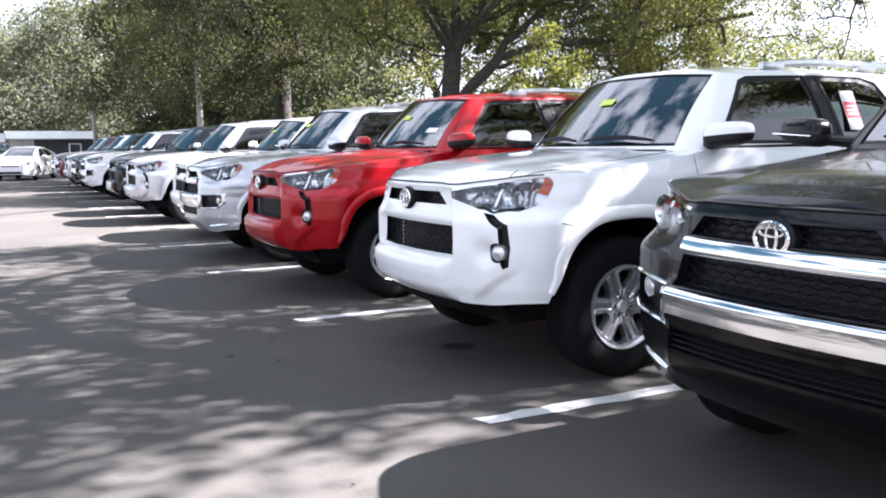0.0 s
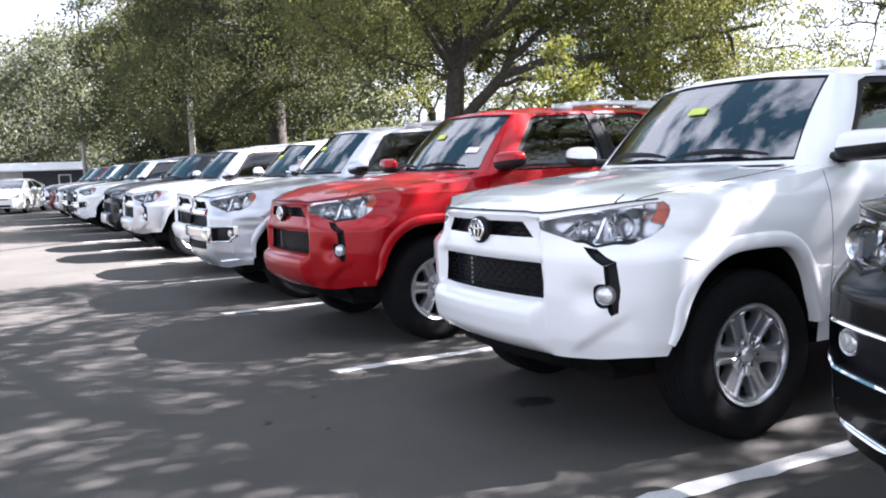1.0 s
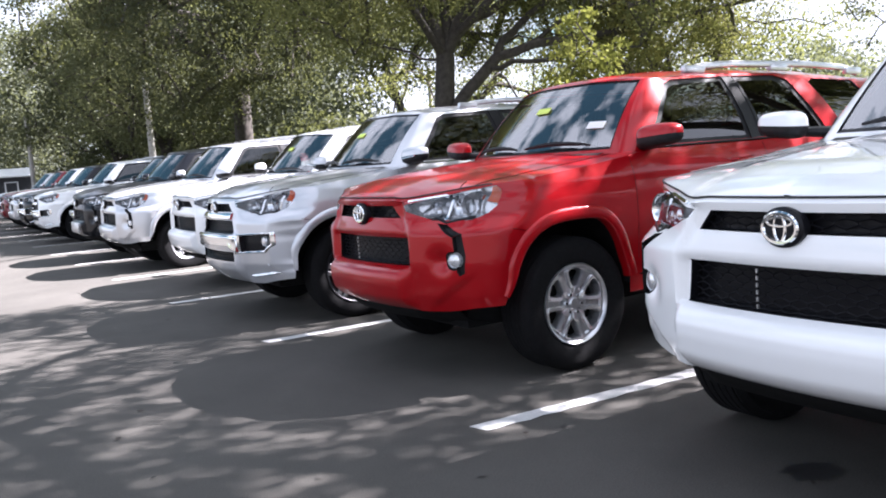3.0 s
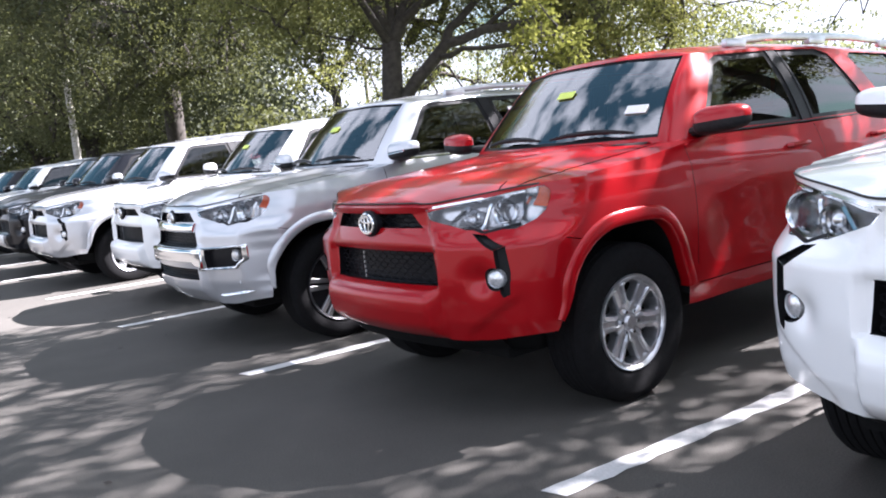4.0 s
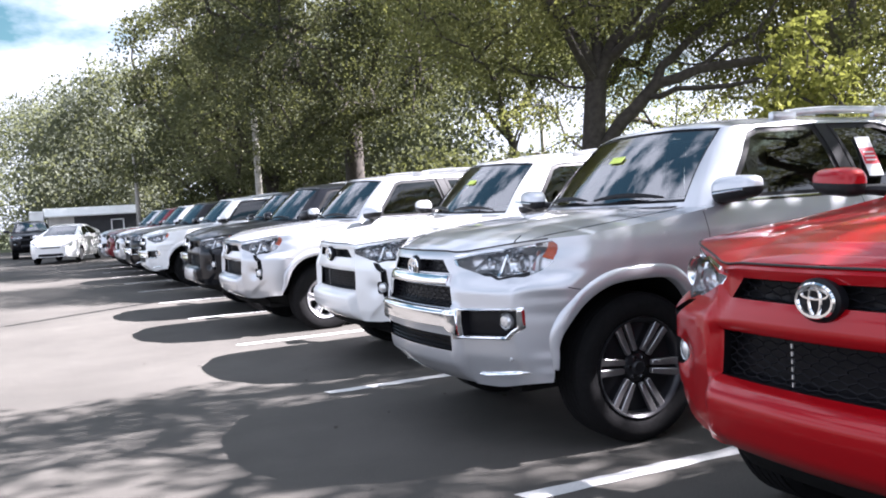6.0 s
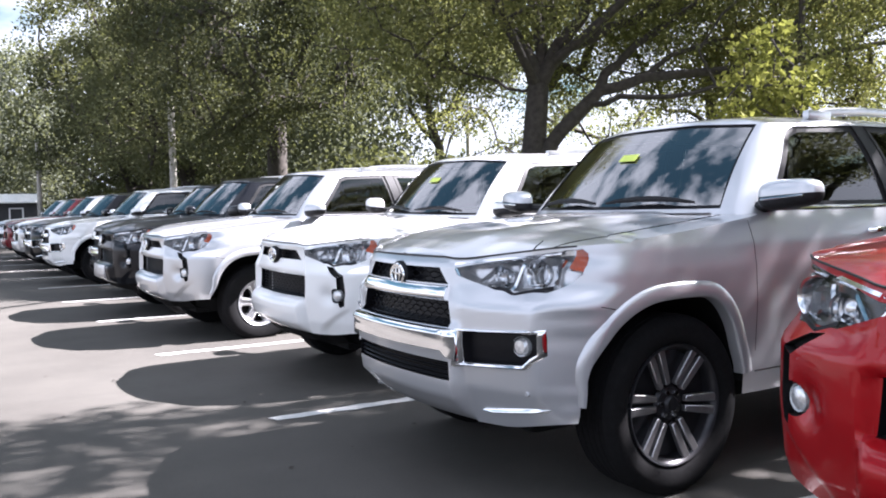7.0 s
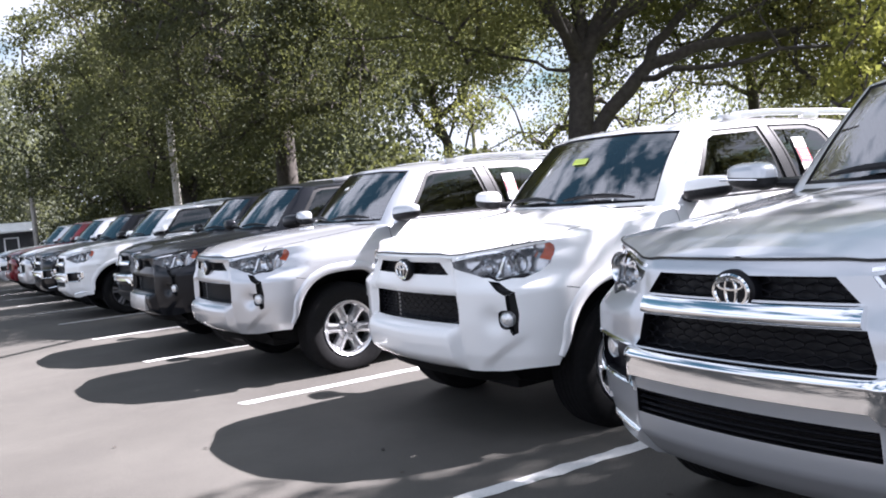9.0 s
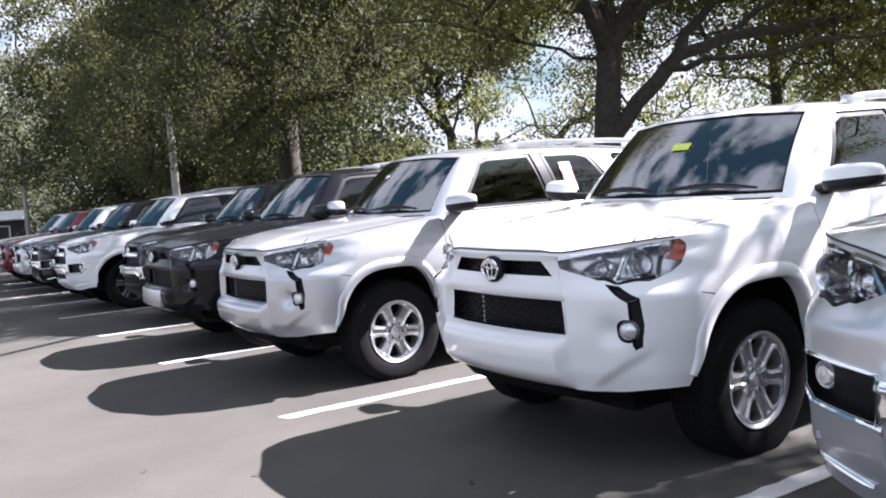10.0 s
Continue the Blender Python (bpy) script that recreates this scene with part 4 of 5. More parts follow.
        prism(bm, [(1.512, 1.245), (1.625, 1.262), (1.635, 1.335), (1.60, 1.335)], side * 0.838, side * 0.855)
        bmesh.ops.recalc_face_normals(bm, faces=bm.faces[:])
        part("mirror_sail", bm, M_PLASTIC, cap)
        if limited:
            bm = tube(bmesh.new(), [(1.355, side * (0.950 + 0.22 * t), 1.294 + 0.016 * t) for t in np.linspace(0, 1, 6)], 0.006, 6)
            part("mirror_strip", bm, M_CHROME, cap)
        # handles, belt strip, sill
        for hx in (2.33, 3.28):
            y = side * (flank(1.13) - 0.002)
            bm = tube(bmesh.new(), [(hx - 0.09, y, 1.128), (hx - 0.08, y + side * 0.030, 1.130), (hx, y + side * 0.040, 1.132), (hx + 0.08, y + side * 0.030, 1.134), (hx + 0.09, y, 1.134)], 0.015, 8)
            part("door_handle", bm, M_CHROME if limited else M_WHITE, car)
        bm = tube(bmesh.new(), [(1.58 + 1.82 * t, side * (0.852 - 0.006 * t), 1.247 + 0.012 * t) for t in np.linspace(0, 1, 10)], 0.0085, 6)
        part("belt_strip", bm, M_CHROME if limited else M_PLASTIC, car)
        if limited:
            bm = tube(bmesh.new(), [(1.36 + 1.58 * t, side * 0.897, 0.492) for t in np.linspace(0, 1, 6)], 0.011, 6)
            part("sill_strip", bm, M_CHROME, car)
        # roof rails
        pts = [(x, side * (0.565 - 0.02 * ((x - 3.1) / 1.2) ** 2), float(np.interp(x, (2.25, 2.36, 2.7, 3.6, 4.1, 4.22), (1.728, 1.768, 1.786, 1.782, 1.755, 1.715)))) for x in np.linspace(2.25, 4.22, 22)]
        rail = part("roof_rail", tube(bmesh.new(), pts, 0.017, 8, 1.45), M_ALLOY, car, "silver roof rail")
        for fx in (2.30, 3.2, 4.14):
            z = float(np.interp(fx, (2.3, 3.2, 4.14), (1.752, 1.765, 1.735)))
            bm = boxes((fx - 0.10, fx + 0.10, side * 0.565 - 0.022, side * 0.565 + 0.022, z - 0.03, z + 0.024), bevel=0.016)
            part("rail_foot", bm, M_ALLOY, rail)
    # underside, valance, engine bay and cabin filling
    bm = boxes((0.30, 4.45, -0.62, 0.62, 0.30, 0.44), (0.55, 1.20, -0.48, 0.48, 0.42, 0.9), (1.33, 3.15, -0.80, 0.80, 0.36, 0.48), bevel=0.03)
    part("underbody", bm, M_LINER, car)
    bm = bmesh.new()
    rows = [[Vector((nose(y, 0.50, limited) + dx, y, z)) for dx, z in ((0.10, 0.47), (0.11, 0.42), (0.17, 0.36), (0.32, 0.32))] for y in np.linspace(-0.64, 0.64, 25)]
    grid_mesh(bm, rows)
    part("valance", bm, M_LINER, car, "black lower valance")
    bm = boxes((1.28, 1.75, -0.70, 0.70, 1.00, 1.19), bevel=0.05)
    part("dashboard", bm, M_DASH, car)
    bm = lathe([(0.165, 0.0), (0.180, 0.012), (0.190, 0.0), (0.180, -0.012)], 28, "x", True)
    for v in bm.verts:
        v.co = Matrix.Rotation(-0.45, 3, "Y") @ v.co + Vector((1.86, 0.37, 1.15))
    part("steering_wheel", bm, M_DASH, car)
    for sy in (-0.37, 0.37):
        bm = boxes((2.15, 2.70, sy - 0.25, sy + 0.25, 0.66, 0.86), (2.62, 2.80, sy - 0.24, sy + 0.24, 0.80, 1.36), (2.70, 2.80, sy - 0.13, sy + 0.13, 1.38, 1.58), bevel=0.05)
        part("seat", bm, M_SEAT, car)
    part("seat", boxes((3.05, 3.5, -0.66, 0.66, 0.66, 0.84), (3.45, 3.62, -0.66, 0.66, 0.8, 1.34), (3.50, 3.60, -0.5, -0.25, 1.35, 1.52), (3.50, 3.60, 0.25, 0.5, 1.35, 1.52), bevel=0.05), M_SEAT, car)
    bm = boxes((1.20, 4.3, -0.80, 0.80, 0.48, 0.60), (4.2, 4.3, -0.7, 0.7, 0.6, 1.2))
    part("cabin_floor", bm, M_DASH, car)
    for side in (-1, 1):
        part("door_lining", boxes((1.40, 4.20, side * 0.815 - 0.015, side * 0.815 + 0.015, 0.50, 1.215), bevel=0.01), M_DASH, car)
    bm = boxes((1.66, 1.70, -0.11, 0.11, 1.575, 1.635), bevel=0.012)
    part("rear_view_mirror", bm, M_DASH, car)
    for hub in (HUB_F, HUB_R):
        for side in (-1, 1):
            wheel(car, hub, side, limited, 0.400 if limited else 0.388)
    return car


# windscreen stickers and paper tags, fixed to the glass
def on_screen(car, y, f, wide, high, mat, label=""):
    rows = []
    for v in (0, 1):
        row = []
        for u in (0, 0.5, 1):
            yy = y + (u - 0.5) * wide
            g = glass_point(("w", abs(yy) / (0.725 - 0.107 * f)), f + (v - 0.5) * high / 0.66)
            row.append(Vector((g.x - 0.003, yy, g.z + 0.002)))
        rows.append(row)
    bm = bmesh.new()
    grid_mesh(bm, rows)
    ext = bmesh.ops.extrude_face_region(bm, geom=bm.faces[:])
    for v in ext["geom"]:
        if isinstance(v, bmesh.types.BMVert):
            v.co += Vector((0.002, 0, -0.002))
    bmesh.ops.recalc_face_normals(bm, faces=bm.faces[:])
    return part("sticker", bm, mat, car, label, 0)


def side_tag(car, x, z, wide=0.13, high=0.25):
    """A hanging paper tag on the rear door glass: white head, red body with pale print bars."""
    y = -(0.845 - (z - 1.225) * 0.42) - 0.030
    tilt = 0.42
    def q(x0, x1, z0, z1, off):
        bm = bmesh.new()
        box(bm, x0, x1, -0.0012, 0.0012, z0, z1)
        for v in bm.verts:
            v.co = Vector((v.co.x, v.co.y + y + (v.co.z - z) * tilt - off, v.co.z))
        return bm
    tag = part("paper_tag", q(x, x + wide, z - high / 2, z + high / 2, 0), M_CARDW, car, "red and white paper tag", 0)
    part("red_panel", q(x + 0.004, x + wide - 0.004, z - high * 0.20, z + high * 0.22, 0.003), M_CARDR, tag, smooth=0)
    for k in (0.10, 0.0, -0.10):
        part("print_bar", q(x + 0.02, x + wide - 0.02, z + high * (k - 0.015), z + high * (k + 0.02), 0.006), M_CARDW, tag, smooth=0)
    return tag


# ---- the small hatchback ----
def make_hatch(label):
    car = thing("hatchback", Matrix.Identity(4), label, "car")
    top = lambda x: float(np.interp(x, (0, 0.12, 0.5, 1.05, 1.5, 2.0, 2.5, 3.2, 3.9, 4.3, 4.44), (0.70, 0.80, 0.92, 1.03, 1.22, 1.42, 1.49, 1.46, 1.30, 1.12, 0.95)))
    belt = lambda x: float(np.interp(x, (0, 0.12, 0.5, 1.05, 2.0, 4.2, 4.44), (0.66, 0.76, 0.87, 0.95, 1.00, 1.06, 0.92)))
    wide = lambda x: 0.8725 * min(1.0, 0.64 + 0.36 * smooth01(0, 0.55, x)) * (0.88 + 0.12 * smooth01(4.45, 3.9, x))
    rows = []
    for x in [0, 0.02, 0.06, 0.12, 0.2] + list(np.linspace(0.3, 4.3, 60)) + [4.38, 4.42, 4.44]:
        w, zt, zb = wide(x), top(x), belt(x)
        lo = 0.22 + 0.06 * smooth01(0.3, 0, x)
        prof = [(w * 0.93, lo), (w * 0.99, 0.36), (w, 0.55), (w * 0.99, zb - 0.12), (w * 0.965, zb - 0.02)]
        inw = 0.97 - 0.30 * smooth01(0.05, 0.40, zt - zb)
        prof += [(w * (0.965 + (inw - 0.965) * t), zb + (zt - 0.03 - zb) * t) for t in (0.12, 0.3, 0.5, 0.7, 0.9)]
        prof += [(w * inw * c, zt - 0.03 + 0.03 * math.sqrt(max(0, 1 - c * c))) for c in (0.95, 0.8, 0.55, 0.28, 0)]
        rows.append([Vector((x, y, z)) for y, z in prof] + [Vector((x, -y, z)) for y, z in prof[-2::-1]])
    bm = bmesh.new()
    vs = grid_mesh(bm, rows)
    bm.faces.new(vs[0])
    bm.faces.new(vs[-1][::-1])
    bmesh.ops.recalc_face_normals(bm, faces=bm.faces[:])
    for side in (-1, 1):
        pick = (lambda c: c.y > 0.3) if side > 0 else (lambda c: c.y < -0.3)
        for hub in (0.93, 3.63):
            patch = cut_out(bm, [[(hub + 0.345 * math.cos(a), max(0.18, 0.315 + 0.345 * math.sin(a))) for a in np.linspace(0, 2 * math.pi, 21)[:-1]]], "xz", pick)
            part("wheel_liner", recess(patch, (0, -side * 0.25, 0), True, 0.30), M_LINER, car)
            patch.free()
        for poly in ([(1.55, 1.02), (2.02, 1.33), (2.30, 1.38), (2.42, 1.38), (2.46, 1.04)], [(2.52, 1.05), (2.48, 1.385), (3.0, 1.36), (3.5, 1.24), (3.62, 1.12), (3.3, 1.07)]):
            patch = cut_out(bm, [poly], "xz", pick)
            part("side_window", moved(patch, (0, -side * 0.008, 0)), M_SGLASS, car, "dark tinted glass")
            patch.free()
        m = (lambda p: p) if side > 0 else mirror
        patch = cut_out(bm, [m([(0.44, 0.62), (0.42, 0.70), (0.70, 0.84), (0.76, 0.80), (0.70, 0.66)])], "yz", lambda c: c.x < 0.9)
        part("headlight", patch, M_HOUSING, car, "clear headlight")
        for hub in (0.93, 3.63):
            w = part("wheel", lathe([(0.0001, -0.10), (0.19, -0.09), (0.205, -0.10), (0.215, -0.08)], 32), M_ALLOY, car, "silver alloy wheel")
            part("tyre", lathe([(0.212, -0.085), (0.26, -0.10), (0.30, -0.085), (0.312, -0.05), (0.312, 0.05), (0.26, 0.08)], 40), M_RUBBER, w)
            w.matrix_basis = pose(hub, side * 0.755, 0.312, 0, 0, 0 if side < 0 else 180)
        mir = boxes((1.48, 1.60, side * 0.98 - 0.09, side * 0.98 + 0.09, 0.98, 1.11), bevel=0.045)
        part("mirror", mir, M_WHITE, car)
    patch = cut_out(bm, [[(-0.46, 0.30), (0.46, 0.30), (0.43, 0.40), (-0.43, 0.40)]], "yz", lambda c: c.x < 0.5)
    part("lower_grille", recess(patch, (0.08, 0, 0)), M_GRILLE, car, "wide black lower grille")
    patch.free()
    patch = cut_out(bm, [[(-0.30, 0.60), (0.30, 0.60), (0.40, 0.64), (-0.40, 0.64)]], "yz", lambda c: c.x < 0.5)
    part("upper_grille", recess(patch, (0.05, 0, 0)), M_GRILLE, car)
    patch.free()
    patch = cut_out(bm, [[(1.12, -0.60), (1.98, -0.50), (1.98, 0.50), (1.12, 0.60)]], "xy", lambda c: c.z > 0.85)
    part("windshield", moved(patch, (0.004, 0, -0.006)), M_WGLASS, car)
    patch.free()
    bmesh.ops.recalc_face_normals(bm, faces=bm.faces[:])
    part("body", bm, M_WHITE, car)
    part("cabin_floor", boxes((1.0, 4.0, -0.7, 0.7, 0.35, 0.6), (1.25, 1.6, -0.65, 0.65, 0.75, 0.98)), M_DASH, car)
    for sy in (-0.36, 0.36):
        part("seat", boxes((2.0, 2.5, sy - 0.24, sy + 0.24, 0.5, 0.7), (2.42, 2.58, sy - 0.23, sy + 0.23, 0.65, 1.12), (2.48, 2.56, sy - 0.12, sy + 0.12, 1.12, 1.28), bevel=0.04), M_SEAT, car)
    return car

# ---- ground ----
def flat(name, x0, x1, y0, y1, z, mat, label, kind="structure", nx=1, ny=1):
    bm = bmesh.new()
    grid_mesh(bm, [[Vector((x0 + (x1 - x0) * i / nx, y0 + (y1 - y0) * j / ny, z)) for j in range(ny + 1)] for i in range(nx + 1)])
    bmesh.ops.recalc_face_normals(bm, faces=bm.faces[:])
    if bm.faces[0].normal.z < 0:
        bmesh.ops.reverse_faces(bm, faces=bm.faces[:])
    return tagged(part(name, bm, mat, None, label, 0), "", "ground", "", kind)


ground = flat("ground", -600, 600, -600, 600, -0.02, M_GRASS, "dull green grass ground beyond the lot", nx=8, ny=8)
lot = flat("parking_lot", -40, 8.35, -60, 66, 0.0, M_ASPHALT, "worn grey asphalt of a parking lot", nx=4, ny=8)
bm = bmesh.new()
box(bm, 8.35, 8.50, -60, 66, -0.05, 0.14, 0.02)
tagged(part("curb", bm, M_CURB, None, "pale concrete curb along the lot's edge"), "", "curb", "", "structure")

rng = np.random.RandomState(7)
LINES = [-5.3, -2.5, 0.2, 2.94, 5.60, 8.39, 11.09, 13.96, 16.85, 19.6, 22.4, 25.15, 27.9, 30.65, 33.4, 36.1]
for y in LINES:
    bm = bmesh.new()
    n = 60
    rows = []
    for i in range(n + 1):
        x = 1.98 + 5.4 * i / n
        wob = 0.006 * rng.randn(2)
        yc = y - 0.035 * (x - 2.0)
        rows.append([Vector((x, yc - 0.052 + wob[0], 0.004)), Vector((x, yc + 0.052 + wob[1], 0.004))])
    rows[0][0].x += 0.03
    grid_mesh(bm, rows)
    for f in bm.faces:
        if f.normal.z < 0:
            f.normal_flip()
    tagged(part("parking_line", bm, M_LINE, None, "worn white painted line between parking bays", 0), "", "parking line", "bay lines", "structure")


def blot(x, y, rx, ry, seed):
    r = np.random.RandomState(seed)
    bm = bmesh.new()
    vs = []
    for k in range(26):
        a = 2 * math.pi * k / 26
        s = 1 + 0.16 * r.randn()
        vs.append(bm.verts.new((x + rx * s * math.cos(a), y + ry * s * math.sin(a), 0.003)))
    bm.faces.new(vs)
    tagged(part("oil_stain", bm, M_STAIN, None, "dark oil stain on the asphalt", 0), "", "stain", "oil stains", "structure")


blot(2.62, 4.30, 0.11, 0.09, 1)
blot(2.30, 5.35, 0.018, 0.014, 2)
# a little leaf litter
litter = np.random.RandomState(5)
bm = bmesh.new()
for _ in range(90):
    x, y = litter.uniform(0.6, 7.5), litter.uniform(-1, 14)
    a, s = litter.uniform(0, 6.28), litter.uniform(0.008, 0.02)
    bm.faces.new([bm.verts.new((x + s * math.cos(a + k) * w, y + s * math.sin(a + k) * w, 0.006 + h)) for k, w, h in ((0, 1.4, 0.004), (1.57, 0.6, 0.0), (3.14, 1.4, 0.003), (4.71, 0.6, 0.008))])
tagged(part("leaf_litter", bm, M_BARK, None, "scattered brown leaf litter on the asphalt", 0), "", "leaves", "", "stuff")

# ---- the row of vehicles ----
suv_sr = make_suv(False, "white mid-size SUV with a body-coloured bumper")
suv_lt = make_suv(True, "black SUV with chrome grille and bumper bars")
SUV_ROW = [
    (True, 2.17, 1.48, 0.0, M_BLACKP, "glossy black SUV with chrome grille and bumper bars"),
    (False, 2.19, 4.086, -0.6, M_WHITE, "glossy white SUV parked nose-out in dappled shade"),
    (False, 2.14, 6.928, 0.2, M_RED, "bright red SUV with a white card in its windshield"),
    (True, 2.10, 9.634, -1.5, M_SILVER, "silver SUV with chrome bumper bar and dark wheels"),
    (False, 2.474, 12.265, 0.8, M_WHITE, "white SUV standing half in sunlight, tag in window"),
    (False, 2.22, 15.236, 0.8, M_SILVER, "pale silver SUV with amber turn signals in sunlight"),
    (False, 2.22, 17.68, 0.0, M_GREY, "dark grey SUV with silver lower bumper"),
    (True, 2.62, 20.40, 0.0, M_DARK, "charcoal SUV with chrome fog lamp frames"),
    (True, 2.25, 23.45, 0.0, M_WHITE, "white SUV with chrome trim further down the row"),
    (True, 2.25, 26.30, 0.0, M_DARK, "dark grey SUV with chrome trim in tree shade"),
    (False, 2.25, 29.00, 0.0, M_SILVER, "silver SUV far down the row of vehicles"),
    (False, 2.25, 31.70, 0.0, M_MAROON, "dark red SUV near the far end of the row"),
    (True, 2.25, 34.40, 0.0, M_SILVER, "silver SUV with chrome trim at the row's end"),
]
def recoat(ob, coat):
    for o in ob.children_recursive:
        for slot in o.material_slots:
            if slot.material and slot.material.name.startswith("paint_"):
                slot.link = "OBJECT"
                slot.material = coat


LEVEL = {12.265: (-0.018, 1.2), 15.236: (-0.012, 1.0), 17.68: (-0.008, 0.6)}  # sink and slope of the ground under them
used = set()
SUVS = []
for limited, x, y, turn, coat, label in SUV_ROW:
    base = suv_lt if limited else suv_sr
    m = pose(x, y, *LEVEL.get(y, (0.0, 0.0)), 0, turn)
    if limited in used:
        ob = copy_thing(base, m)
    else:
        ob, base.matrix_world = base, m
        used.add(limited)
    tagged(ob, label)
    recoat(ob, coat)
    SUVS.append(ob)
for i in (1, 2, 3, 4):
    on_screen(SUVS[i], 0.0, 0.60, 0.125, 0.050, M_STICK, "yellow-green windshield sticker")
on_screen(SUVS[5], 0.10, 0.66, 0.06, 0.035, M_CARDW, "small white windshield sticker")
on_screen(SUVS[2], -0.53, 0.36, 0.11, 0.055, M_CARDW, "white card")
part("skid_plate", bar_on_nose(-0.34, 0.34, lambda y: 0.49, lambda y: 0.655, 0.012, 0.02, False), M_ALLOY, SUVS[6], "silver lower bumper plate")
for i in (1, 3, 4, 5):
    side_tag(SUVS[i], 2.74, 1.47)

hatch = make_hatch("white compact hatchback facing down the lot's aisle")
hatch.matrix_world = pose(0.93, 39.9, 0, 0, 0, 90 - 18)
dark_suv = copy_thing(suv_sr, pose(0.42, 48.2, 0, 0, 0, 90))
tagged(dark_suv, "dark SUV standing by itself beyond the hatchback")
recoat(dark_suv, M_DARK)


# ---- trees ----
def leaf_cloud(centres, radii, per, size, seed, drop=0.25):
    """Many small pointed leaves round the clump centres, as vertex and face arrays."""
    r = np.random.RandomState(seed)
    n = len(centres)
    cnt = np.maximum(8, (per * (radii / radii.mean()) ** 2).astype(int))
    idx = np.repeat(np.arange(n), cnt)
    k = len(idx)
    d = r.randn(k, 3)
    d /= np.linalg.norm(d, axis=1)[:, None]
    rad = radii[idx] * r.uniform(0.15, 1.0, k) ** 0.6
    pos = centres[idx] + d * rad[:, None] * np.array((1.0, 1.0, 0.62))
    pos[:, 2] -= drop * rad * r.uniform(0, 1, k)
    a = r.randn(k, 3)
    a[:, 2] -= 0.4
    a /= np.linalg.norm(a, axis=1)[:, None]
    b = np.cross(a, r.randn(k, 3))
    b /= np.linalg.norm(b, axis=1)[:, None] + 1e-9
    ln, wd = size * r.uniform(0.7, 1.35, k)[:, None], size * 0.30 * r.uniform(0.7, 1.3, k)[:, None]
    c = np.cross(a, b) * wd * 0.5
    v = np.stack((pos - a * ln * 0.5, pos + b * wd + c, pos + a * ln * 0.5, pos - b * wd + c), axis=1).reshape(-1, 3)
    return v, k


def leaf_mesh(name, v, k, mat, parent, label=""):
    me = bpy.data.meshes.new(name)
    me.vertices.add(len(v))
    me.vertices.foreach_set("co", v.astype(np.float32).ravel())
    me.loops.add(4 * k)
    me.loops.foreach_set("vertex_index", np.arange(4 * k, dtype=np.int32))
    me.polygons.add(k)
    me.polygons.foreach_set("loop_start", np.arange(0, 4 * k, 4, dtype=np.int32))
    me.update(calc_edges=True)
    me.materials.append(mat)
    ob = new(name, me)
    ob.parent = parent
    return tagged(ob, label)


